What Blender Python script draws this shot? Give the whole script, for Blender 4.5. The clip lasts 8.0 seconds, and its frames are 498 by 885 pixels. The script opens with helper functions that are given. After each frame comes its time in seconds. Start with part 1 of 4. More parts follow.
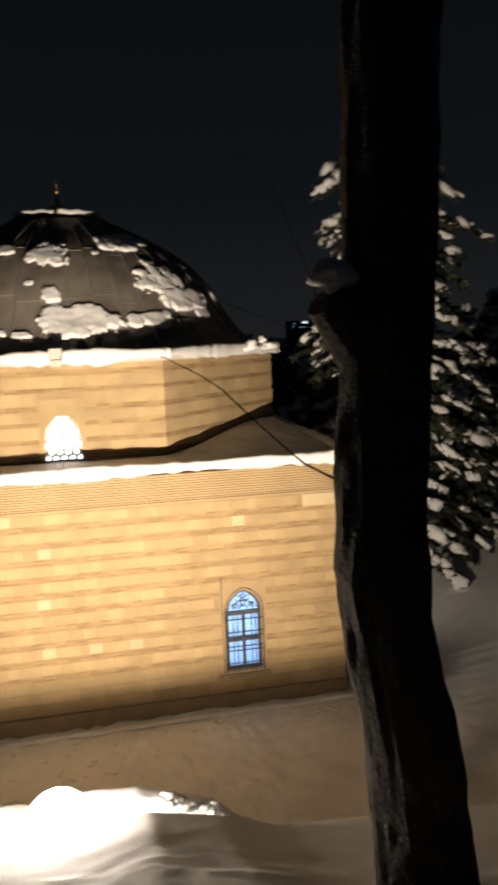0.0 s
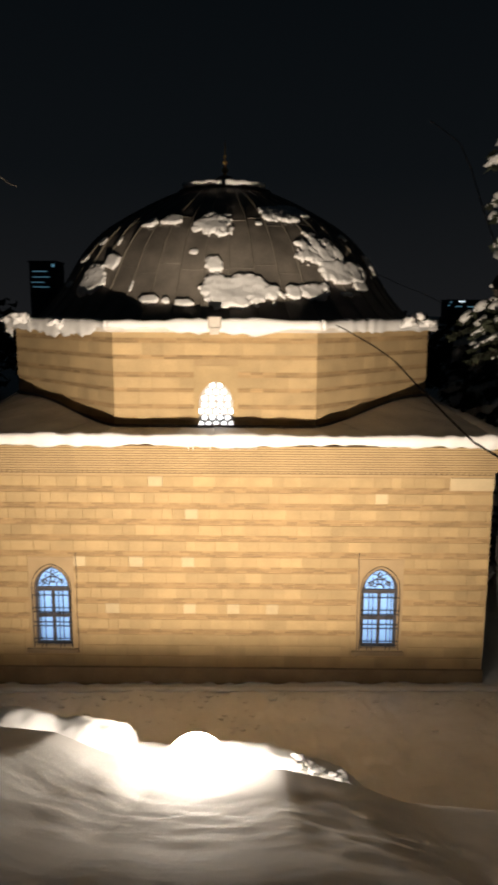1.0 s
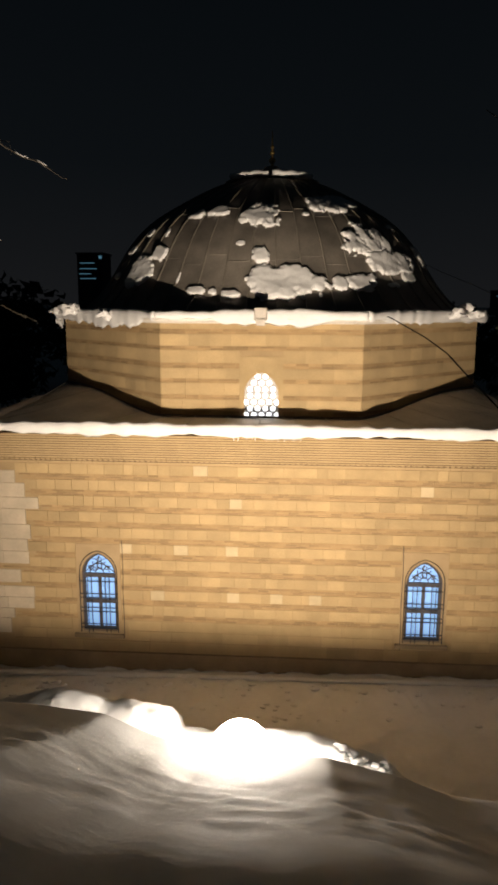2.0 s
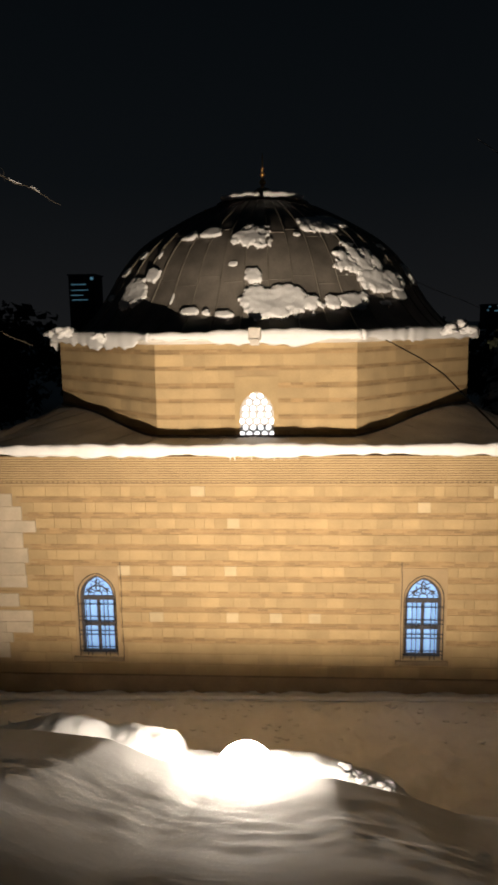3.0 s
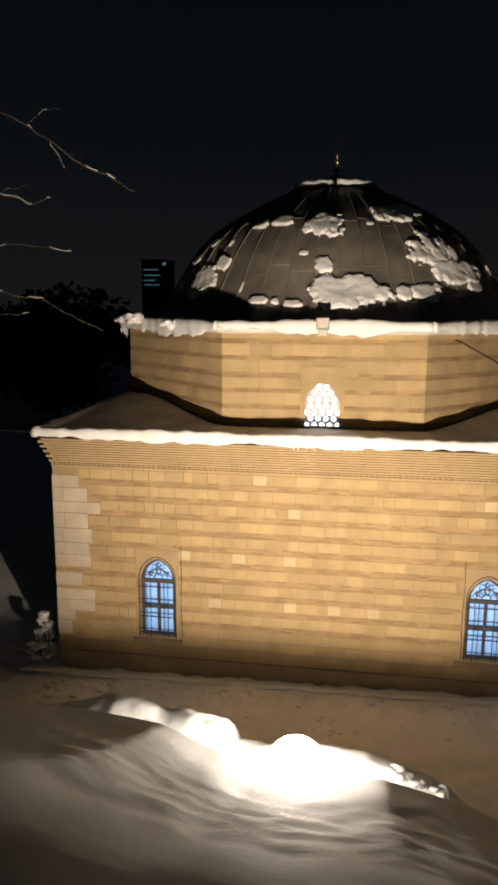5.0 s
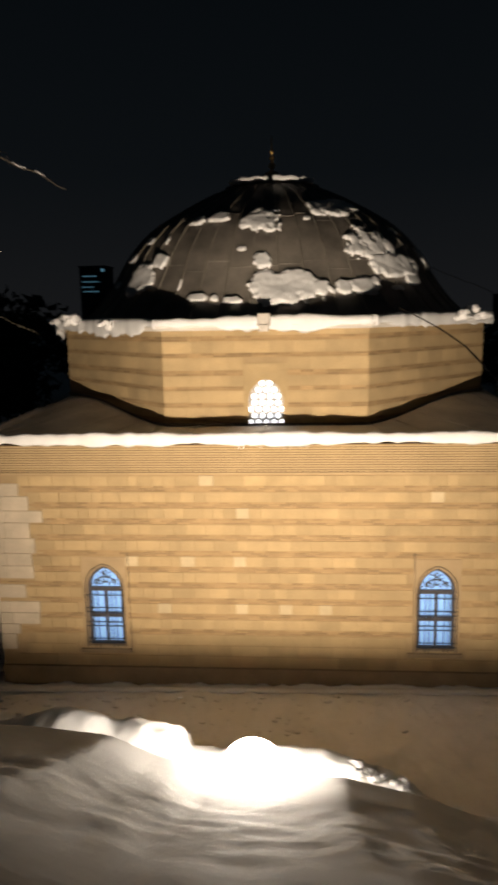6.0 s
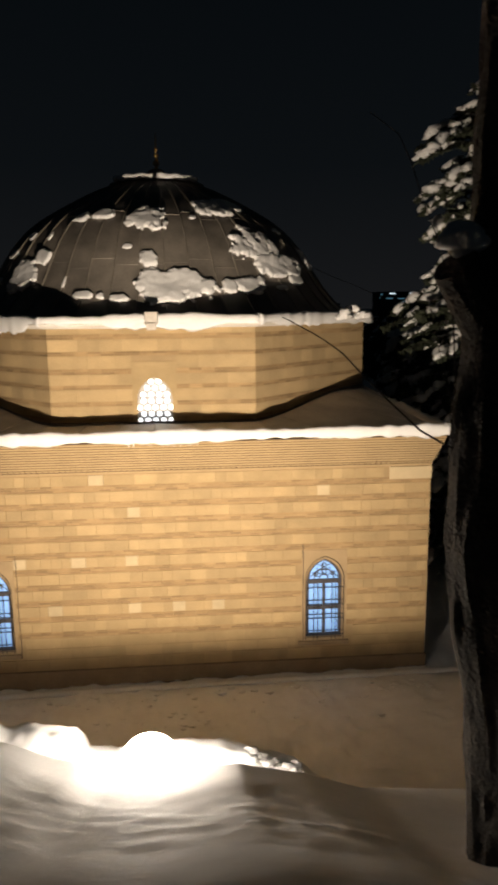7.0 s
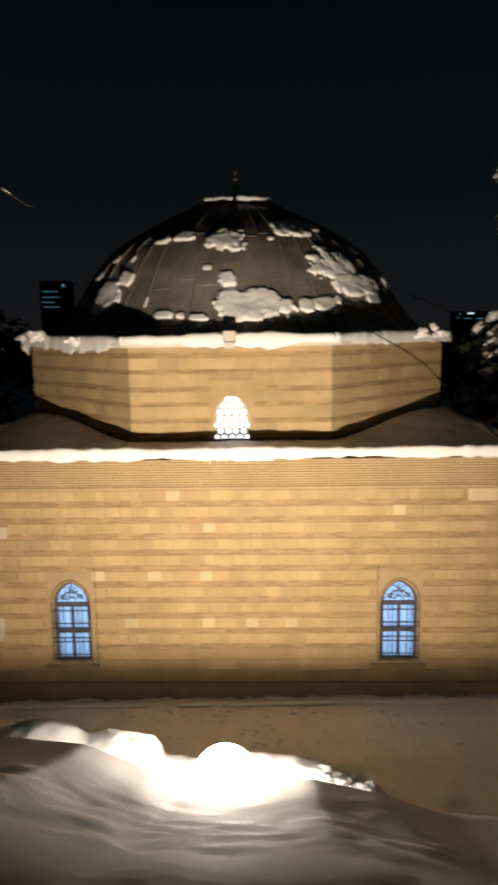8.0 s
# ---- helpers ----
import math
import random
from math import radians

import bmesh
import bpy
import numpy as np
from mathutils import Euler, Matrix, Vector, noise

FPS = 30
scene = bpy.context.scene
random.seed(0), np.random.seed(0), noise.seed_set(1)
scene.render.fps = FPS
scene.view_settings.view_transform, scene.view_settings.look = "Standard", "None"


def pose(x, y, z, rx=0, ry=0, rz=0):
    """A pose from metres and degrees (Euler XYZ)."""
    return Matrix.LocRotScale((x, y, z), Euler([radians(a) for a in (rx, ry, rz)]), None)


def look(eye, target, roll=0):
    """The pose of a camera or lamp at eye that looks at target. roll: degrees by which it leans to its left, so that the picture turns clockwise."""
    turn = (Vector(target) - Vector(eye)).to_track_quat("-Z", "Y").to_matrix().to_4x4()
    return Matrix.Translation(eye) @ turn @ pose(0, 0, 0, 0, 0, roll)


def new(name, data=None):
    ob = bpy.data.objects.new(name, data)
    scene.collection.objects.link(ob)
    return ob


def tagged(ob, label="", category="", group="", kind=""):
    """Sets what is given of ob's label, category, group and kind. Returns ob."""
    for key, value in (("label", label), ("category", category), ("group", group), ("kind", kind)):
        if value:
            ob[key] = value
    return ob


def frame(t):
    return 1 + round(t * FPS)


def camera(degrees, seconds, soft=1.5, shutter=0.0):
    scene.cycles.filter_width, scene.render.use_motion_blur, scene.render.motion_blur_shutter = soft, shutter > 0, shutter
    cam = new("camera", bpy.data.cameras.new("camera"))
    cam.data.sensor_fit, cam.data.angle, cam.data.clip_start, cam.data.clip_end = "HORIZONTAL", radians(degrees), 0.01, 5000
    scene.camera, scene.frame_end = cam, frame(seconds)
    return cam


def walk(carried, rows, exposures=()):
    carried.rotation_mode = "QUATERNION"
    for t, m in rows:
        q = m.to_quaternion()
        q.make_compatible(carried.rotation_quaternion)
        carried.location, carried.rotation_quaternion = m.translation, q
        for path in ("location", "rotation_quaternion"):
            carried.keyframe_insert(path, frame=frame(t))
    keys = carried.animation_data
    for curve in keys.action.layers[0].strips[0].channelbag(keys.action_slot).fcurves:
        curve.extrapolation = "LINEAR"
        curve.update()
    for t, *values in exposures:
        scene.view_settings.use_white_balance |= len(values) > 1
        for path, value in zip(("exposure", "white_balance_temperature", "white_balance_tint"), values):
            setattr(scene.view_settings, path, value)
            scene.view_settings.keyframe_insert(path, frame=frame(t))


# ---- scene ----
cam = camera(38.4, 8.0, soft=3.3, shutter=0.5)
PATH = [
    (0, (1.098, -16.051, 9.877), (1.477, -14.109, 9.584), -2.1),
    (0.3, (1.046, -16.132, 9.878), (1.305, -14.173, 9.571), -0.7),
    (0.5, (1.022, -16.117, 9.872), (1.204, -14.153, 9.540), -0.5),
    (1, (0.943, -16.093, 9.850), (0.928, -14.125, 9.494), 0.3),
    (1.5, (0.931, -16.139, 9.840), (0.818, -14.177, 9.468), 0.5),
    (1.7, (0.925, -16.142, 9.842), (0.784, -14.180, 9.465), 0.4),
    (2.8, (0.851, -16.195, 9.894), (0.743, -14.235, 9.511), -0.5),
    (3, (0.857, -16.202, 9.899), (0.738, -14.234, 9.567), -0.8),
    (3.5, (0.894, -16.162, 9.914), (0.736, -14.195, 9.592), -0.9),
    (4, (0.905, -16.226, 9.963), (0.725, -14.265, 9.612), 0.5),
    (4.5, (0.855, -16.230, 9.995), (0.604, -14.280, 9.625), 0.5),
    (4.7, (0.863, -16.217, 9.987), (0.562, -14.274, 9.618), 0.4),
    (5.8, (0.900, -15.882, 9.782), (0.667, -13.927, 9.431), -1.4),
    (6, (0.888, -15.878, 9.772), (0.737, -13.916, 9.417), -1.1),
    (6.5, (0.822, -16.013, 9.777), (0.845, -14.048, 9.408), -0.0),
    (7, (0.879, -16.055, 9.842), (1.036, -14.096, 9.471), -0.6),
    (7.2, (0.891, -15.995, 9.841), (1.080, -14.039, 9.467), -0.6),
    (7.5, (0.892, -16.046, 9.820), (1.036, -14.082, 9.468), -0.7),
    (8, (0.812, -16.154, 9.800), (0.767, -14.179, 9.487), -0.8),
]
walk(cam, [(t, look(eye, target, roll)) for t, eye, target, roll in PATH], [(0, 0.45), (0.5, 0.42), (1.0, 0.18), (1.5, 0.04), (3.0, 0.0), (8.0, 0.0)])

# ---- sky and lamps ----
world = bpy.data.worlds.new("night_sky")
scene.world = world
world.use_nodes = True
wn, wl = world.node_tree.nodes, world.node_tree.links
wn.clear()
w_out = wn.new("ShaderNodeOutputWorld")
w_bg = wn.new("ShaderNodeBackground")
w_geo = wn.new("ShaderNodeTexCoord")
w_sep = wn.new("ShaderNodeSeparateXYZ")
w_ramp = wn.new("ShaderNodeValToRGB")
w_ramp.color_ramp.elements[0].position, w_ramp.color_ramp.elements[0].color = 0.0, (0.0070, 0.0073, 0.0080, 1)
w_ramp.color_ramp.elements[1].position, w_ramp.color_ramp.elements[1].color = 0.55, (0.0010, 0.0018, 0.0026, 1)
mid = w_ramp.color_ramp.elements.new(0.18)
mid.color = (0.0031, 0.0040, 0.0049, 1)
wl.new(w_geo.outputs["Generated"], w_sep.inputs[0])
wl.new(w_sep.outputs["Z"], w_ramp.inputs[0])
wl.new(w_ramp.outputs[0], w_bg.inputs[0])
w_bg.inputs[1].default_value = 1.2
wl.new(w_bg.outputs[0], w_out.inputs[0])

LAMP = Vector((0.37, -9.40, 5.43))
flood = new("floodlight_beam", bpy.data.lights.new("floodlight_beam", "SPOT"))
flood.data.energy = 7100
flood.data.color = (1.0, 0.825, 0.635)
flood.data.spot_size = radians(126)
flood.data.spot_blend = 1.0
flood.data.shadow_soft_size = 0.003
flood.matrix_world = look(LAMP + Vector((0, 0, 0.15)), (0.3, 0.0, 7.4))

# ---- materials ----


def mat(name, color, rough=0.8, var=0.25, scale=6.0, fine=60.0, bump=0.3, metal=0.0, tint=None, per_object=0.0, per_island=0.0, depth=0.02, spec=0.5):
    """A surface with large stains, fine grain and relief; sizes in metres."""
    m = bpy.data.materials.new(name)
    m.use_nodes = True
    n, l = m.node_tree.nodes, m.node_tree.links
    b = n["Principled BSDF"]
    tc = n.new("ShaderNodeTexCoord")
    geo = n.new("ShaderNodeNewGeometry")
    big, small = n.new("ShaderNodeTexNoise"), n.new("ShaderNodeTexNoise")
    big.inputs["Scale"].default_value, big.inputs["Detail"].default_value = scale, 6
    small.inputs["Scale"].default_value, small.inputs["Detail"].default_value = fine, 4
    l.new(geo.outputs["Position"], big.inputs["Vector"])
    l.new(geo.outputs["Position"], small.inputs["Vector"])
    ramp = n.new("ShaderNodeMapRange")
    ramp.inputs[1].default_value, ramp.inputs[2].default_value = 0.3, 0.7
    ramp.inputs[3].default_value, ramp.inputs[4].default_value = 1 - var, 1 + var
    l.new(big.outputs["Fac"], ramp.inputs[0])
    ramp2 = n.new("ShaderNodeMapRange")
    ramp2.inputs[1].default_value, ramp2.inputs[2].default_value = 0.3, 0.7
    ramp2.inputs[3].default_value, ramp2.inputs[4].default_value = 1 - var * 0.4, 1 + var * 0.4
    l.new(small.outputs["Fac"], ramp2.inputs[0])
    mul = n.new("ShaderNodeMath")
    mul.operation = "MULTIPLY"
    l.new(ramp.outputs[0], mul.inputs[0])
    l.new(ramp2.outputs[0], mul.inputs[1])
    last = mul
    for amount, node, out in ((per_object, "ShaderNodeObjectInfo", "Random"), (per_island, "ShaderNodeNewGeometry", "Random Per Island")):
        if amount:
            info = n.new(node)
            r = n.new("ShaderNodeMapRange")
            r.inputs[3].default_value, r.inputs[4].default_value = 1 - amount, 1 + amount
            l.new(info.outputs[out], r.inputs[0])
            m2 = n.new("ShaderNodeMath")
            m2.operation = "MULTIPLY"
            l.new(last.outputs[0], m2.inputs[0])
            l.new(r.outputs[0], m2.inputs[1])
            last = m2
    mix = n.new("ShaderNodeMix")
    mix.data_type = "RGBA"
    mix.inputs[6].default_value = (*color, 1)
    mix.inputs[7].default_value = (*(tint or color), 1)
    l.new(big.outputs["Fac"], mix.inputs[0])
    vm = n.new("ShaderNodeVectorMath")
    vm.operation = "SCALE"
    l.new(mix.outputs[2], vm.inputs[0])
    l.new(last.outputs[0], vm.inputs["Scale"])
    l.new(vm.outputs[0], b.inputs["Base Color"])
    b.inputs["Roughness"].default_value = rough
    b.inputs["Metallic"].default_value = metal
    b.inputs["Specular IOR Level"].default_value = spec
    if bump:
        bp = n.new("ShaderNodeBump")
        bp.inputs["Strength"].default_value, bp.inputs["Distance"].default_value = bump, depth
        add = n.new("ShaderNodeMath")
        add.operation = "ADD"
        l.new(big.outputs["Fac"], add.inputs[0])
        l.new(small.outputs["Fac"], add.inputs[1])
        l.new(add.outputs[0], bp.inputs["Height"])
        l.new(bp.outputs[0], b.inputs["Normal"])
    return m


def glow(name, color, strength):
    m = bpy.data.materials.new(name)
    m.use_nodes = True
    b = m.node_tree.nodes["Principled BSDF"]
    b.inputs["Base Color"].default_value = (*color, 1)
    b.inputs["Roughness"].default_value = 0.4
    b.inputs["Emission Color"].default_value = (*color, 1)
    b.inputs["Emission Strength"].default_value = strength
    return m


STONE = mat("tan_stone", (0.43, 0.315, 0.165), 0.9, 0.16, 1.3, 38, 0.45, per_object=0.10, tint=(0.385, 0.27, 0.135))
STONE_JOINED = mat("tan_stone_joined", (0.41, 0.295, 0.15), 0.9, 0.16, 1.3, 38, 0.45, per_island=0.10)
CREAM = mat("cream_stone", (0.50, 0.395, 0.24), 0.85, 0.08, 3, 50, 0.25, per_object=0.08)
QUOIN = mat("pale_quoin_stone", (0.49, 0.41, 0.305), 0.88, 0.14, 2.0, 40, 0.3, per_object=0.07)
MORTAR = mat("mortar_plaster", (0.37, 0.262, 0.138), 0.95, 0.16, 1.2, 55, 0.4)
BRICK = mat("tan_brick", (0.33, 0.22, 0.108), 0.92, 0.18, 1.7, 70, 0.3, per_island=0.18)
JOINT = mat("dark_mortar", (0.11, 0.068, 0.034), 0.95, 0.25, 1.6, 60, 0.3)
CORNICE = mat("cornice_brick", (0.41, 0.295, 0.155), 0.92, 0.07, 1.2, 60, 0.25, per_island=0.05)
PLASTER = mat("surround_plaster", (0.375, 0.268, 0.148), 0.92, 0.12, 2.0, 60, 0.3)
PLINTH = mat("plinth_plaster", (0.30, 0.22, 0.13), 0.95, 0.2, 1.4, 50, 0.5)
LEAD = mat("grey_lead_sheet", (0.19, 0.168, 0.143), 0.55, 0.30, 1.3, 30, 0.3, metal=0.25, tint=(0.24, 0.21, 0.175))
SEAM = mat("lead_seam", (0.22, 0.195, 0.16), 0.5, 0.2, 2, 30, 0.2, metal=0.25)
# sheet colour raised to stand in for bounce light and glare on the roofs
ROOF = mat("brightened_roof_sheet", (0.70, 0.66, 0.60), 0.7, 0.2, 1.1, 25, 0.3)
FLASH = mat("dark_flashing", (0.10, 0.084, 0.068), 0.6, 0.3, 3, 40, 0.3)
SNOW = mat("snow", (0.80, 0.79, 0.78), 0.75, 0.06, 2.5, 28, 0.3, depth=0.02)
SNOW_OLD = mat("trodden_snow", (0.87, 0.86, 0.84), 0.85, 0.05, 1.3, 9, 0.25, depth=0.02)
IRON = mat("black_iron", (0.035, 0.033, 0.034), 0.55, 0.3, 8, 80, 0.2, metal=0.4)
FRAME = mat("dark_window_frame", (0.06, 0.055, 0.06), 0.6, 0.2, 8, 60, 0.2)
BARK = mat("dark_bark", (0.046, 0.036, 0.027), 0.95, 0.45, 5, 35, 1.0, depth=0.04)
NEEDLE = mat("conifer_needles", (0.035, 0.042, 0.022), 0.8, 0.4, 3, 40, 0.0, per_island=0.35)
TWIG = mat("bare_twig", (0.10, 0.085, 0.065), 0.9, 0.3, 8, 60, 0.4)
FARWALL = mat("far_facade", (0.02, 0.024, 0.03), 0.8, 0.2, 0.2, 3, 0.0)
CABLE = mat("black_cable", (0.03, 0.026, 0.022), 0.6, 0.2, 9, 80, 0.1)
BRASS = mat("gilded_brass", (0.70, 0.45, 0.16), 0.28, 0.15, 10, 80, 0.1, metal=1.0)
METAL = mat("grey_box_metal", (0.42, 0.38, 0.33), 0.5, 0.15, 6, 60, 0.1, metal=0.3)
HOUSING = mat("lamp_housing", (0.08, 0.08, 0.08), 0.5, 0.2, 6, 60, 0.2, metal=0.5)
LATTICE = mat("pale_plaster_lattice", (0.46, 0.44, 0.42), 0.9, 0.1, 4, 60, 0.2)
CURTAIN = glow("lit_curtain", (0.27, 0.50, 0.92), 0.52)
DISC = glow("lit_glass_disc", (0.95, 0.97, 1.0), 1.8)
# emission stands in for the lamp's glare, strong enough to brighten the near bank
GLARE_LENS = glow("floodlight_glare", (1.0, 0.87, 0.73), 76.0)
CITY = glow("city_window", (0.25, 0.62, 0.85), 0.2)
CITY_WARM = glow("city_lamp", (0.75, 0.88, 1.0), 1.0)

# ---- small mesh tools ----


def finish(bm, name, material, smooth=False):
    me = bpy.data.meshes.new(name)
    bmesh.ops.recalc_face_normals(bm, faces=bm.faces[:])
    bm.to_mesh(me)
    bm.free()
    for mt in material if isinstance(material, (list, tuple)) else [material]:
        me.materials.append(mt)
    if smooth:
        me.polygons.foreach_set("use_smooth", [True] * len(me.polygons))
    return me


def part(name, bm, material, parent=None, label="", smooth=False):
    ob = new(name, finish(bm, name, material, smooth))
    if parent:
        ob.parent = parent
    if label:
        ob["label"] = label
    return ob


def thing(name, label, category, group="", kind="", at=(0, 0, 0)):
    ob = new(name)
    ob.location = at
    return tagged(ob, label, category, group, kind)


def box(bm, x0, x1, y0, y1, z0, z1, bevel=0.0):
    vs = [bm.verts.new((x, y, z)) for x in (x0, x1) for y in (y0, y1) for z in (z0, z1)]
    fs = [(0, 1, 3, 2), (4, 6, 7, 5), (0, 4, 5, 1), (2, 3, 7, 6), (0, 2, 6, 4), (1, 5, 7, 3)]
    faces = [bm.faces.new([vs[i] for i in f]) for f in fs]
    if bevel:
        edges = list({e for f in faces for e in f.edges})
        bmesh.ops.bevel(bm, geom=edges, offset=bevel, segments=1, affect="EDGES")
    return vs


def boxes(*rows, bevel=0.0):
    bm = bmesh.new()
    for r in rows:
        box(bm, *r, bevel=bevel)
    return bm


def tube(bm, pts, r0, r1=None, sides=8):
    """A tapered tube along points."""
    r1 = r0 if r1 is None else r1
    pts = [Vector(p) for p in pts]
    rings = []
    for i, p in enumerate(pts):
        d = (pts[min(i + 1, len(pts) - 1)] - pts[max(i - 1, 0)]).normalized()
        a = d.cross(Vector((0.31, 0.17, 0.93)))
        if a.length < 0.05:
            a = d.cross(Vector((1, 0, 0)))
        a.normalize()
        b = d.cross(a)
        r = r0 + (r1 - r0) * i / (len(pts) - 1)
        rings.append([bm.verts.new(p + r * (math.cos(k * math.tau / sides) * a + math.sin(k * math.tau / sides) * b)) for k in range(sides)])
    for ra, rb in zip(rings, rings[1:]):
        for k in range(sides):
            bm.faces.new((ra[k], ra[(k + 1) % sides], rb[(k + 1) % sides], rb[k]))
    bm.faces.new(rings[0][::-1])
    bm.faces.new(rings[-1])


def lathe(bm, profile, steps=24, cx=0.0, cy=0.0):
    rings = []
    for r, z in profile:
        rings.append([bm.verts.new((cx + r * math.cos(k * math.tau / steps), cy + r * math.sin(k * math.tau / steps), z)) for k in range(steps)])
    for ra, rb in zip(rings, rings[1:]):
        for k in range(steps):
            bm.faces.new((ra[k], ra[(k + 1) % steps], rb[(k + 1) % steps], rb[k]))
    bm.faces.new(rings[0][::-1])
    bm.faces.new(rings[-1])


def arch(cx, half, z0, spring, apex, n=8):
    """Outline of a pointed arch opening, from the lower left round to the lower right."""
    h = apex - spring
    rad = (half * half + h * h) / (2 * half)
    right = []
    end = math.asin(min(1, h / rad))
    for i in range(n + 1):
        a = end * i / n
        right.append((cx + half - rad + rad * math.cos(a), spring + rad * math.sin(a)))
    left = [(2 * cx - x, z) for x, z in right]
    return [(cx - half, z0)] + left + right[::-1][1:] + [(cx + half, z0)]


def ring_panel(bm, outer, inner, y0, y1, place=lambda x, y, z: (x, y, z)):
    """A slab between two outlines that have as many points; y0 in front, y1 behind."""
    n = len(outer)
    v = {}
    for key, line, y in (("of", outer, y0), ("if", inner, y0), ("ob", outer, y1), ("ib", inner, y1)):
        v[key] = [bm.verts.new(place(x, y, z)) for x, z in line]
    for i in range(n):
        j = (i + 1) % n
        bm.faces.new((v["of"][i], v["of"][j], v["if"][j], v["if"][i]))
        bm.faces.new((v["ob"][j], v["ob"][i], v["ib"][i], v["ib"][j]))
        bm.faces.new((v["if"][i], v["if"][j], v["ib"][j], v["ib"][i]))
        bm.faces.new((v["of"][j], v["of"][i], v["ob"][i], v["ob"][j]))


def on_rect(outline, x0, x1, z0, z1):
    """The outline's points pushed out to a rectangle round it."""
    cx, cz = (x0 + x1) / 2, (z0 + z1) / 2
    res = []
    for x, z in outline:
        dx, dz = x - cx, z - cz
        k = min((x1 - x0) / 2 / abs(dx) if dx else 1e9, (z1 - z0) / 2 / abs(dz) if dz else 1e9)
        res.append((cx + dx * k, cz + dz * k))
    for cxn, czn in ((x0, z1), (x1, z1), (x0, z0), (x1, z0)):
        i = min(range(len(res)), key=lambda q: (res[q][0] - cxn) ** 2 + (res[q][1] - czn) ** 2)
        res[i] = (cxn, czn)
    return res


def fill(bm, outline, y, place=lambda x, y, z: (x, y, z)):
    return bm.faces.new([bm.verts.new(place(x, y, z)) for x, z in outline])


def lump(bm, c, sx, sy, sz, seed, rough=0.35, sub=2):
    """An uneven snow lump."""
    r = bmesh.ops.create_icosphere(bm, subdivisions=sub, radius=1.0)
    for v in r["verts"]:
        k = 1 + rough * noise.noise(v.co * 1.7 + Vector((seed * 3.1, seed * 1.7, seed)))
        v.co = Vector((c[0] + v.co.x * sx * k, c[1] + v.co.y * sy * k, c[2] + v.co.z * sz * k))


def snow_roll(bm, path, width, height, seed, droop=0.08, out=(0, -1), step=0.10):
    """A rounded, uneven band of snow along a level path; out: the way it hangs over."""
    pts = []
    for a, b in zip(path, path[1:]):
        a, b = Vector(a), Vector(b)
        n = max(1, int((b - a).length / step))
        pts += [a.lerp(b, i / n) for i in range(n)]
    pts.append(Vector(path[-1]))
    o = Vector((out[0], out[1], 0))
    rings = []
    for p in pts:
        f = noise.noise(Vector((p.x * 0.9 + seed * 7, p.y * 0.9, seed)))
        g = noise.noise(Vector((p.x * 4.2 + seed * 3, p.y * 4.2, seed + 5)))
        q = noise.noise(Vector((p.x * 9.5 + seed, p.y * 9.5, seed + 2)))
        h = height * (1 + 0.38 * f + 0.26 * g + 0.08 * q)
        d = droop * max(0.1, 1 + 1.6 * f + 0.7 * g + 0.2 * q)
        w = 0.05 + 0.024 * g + 0.006 * q
        sec = [(-width, 0.0), (-width * 0.8, h * 0.75), (-width * 0.4, h), (0.0, h * 0.97), (w * 0.8, h * 0.72), (w * 1.2, h * 0.25), (w, -d * 0.7), (w * 0.45, -d), (0.0, -d * 0.5), (-0.02, 0.0)]
        rings.append([bm.verts.new(p + o * u + Vector((0, 0, z))) for u, z in sec])
    m = len(rings[0])
    for ra, rb in zip(rings, rings[1:]):
        for k in range(m):
            bm.faces.new((ra[k], ra[(k + 1) % m], rb[(k + 1) % m], rb[k]))
    bm.faces.new(rings[0][::-1])
    bm.faces.new(rings[-1])


def smooth01(t):
    t = max(0.0, min(1.0, t))
    return t * t * (3 - 2 * t)


# ---- ground ----
HALF = 6.475


def steps(x, table):
    """Straight from point to point of a short table of (x, z)."""
    if x <= table[0][0]:
        return table[0][1]
    for (x0, z0), (x1, z1) in zip(table, table[1:]):
        if x <= x1:
            return z0 + (z1 - z0) * (x - x0) / (x1 - x0)
    return table[-1][1]


RIDGE = [(-8, 4.6), (-4, 4.95), (-2.6, 5.15), (-2.1, 5.30), (-1.87, 5.35), (-1.5, 5.27), (-1.27, 5.17), (-1.03, 5.19), (-0.5, 5.13), (-0.44, 4.86), (0.0, 4.84), (0.75, 4.90), (1.3, 4.80), (1.6, 4.72), (2.0, 4.56), (2.3, 4.25), (2.8, 4.0), (8, 3.2)]
NEAR = [(-8, 6.2), (-2.4, 5.88), (-1.7, 5.86), (-1.0, 5.79), (-0.53, 5.585), (-0.27, 5.51), (0.0, 5.40), (0.5, 5.39), (0.9, 5.40), (1.25, 5.41), (1.9, 5.26), (2.5, 5.05), (8, 4.6)]


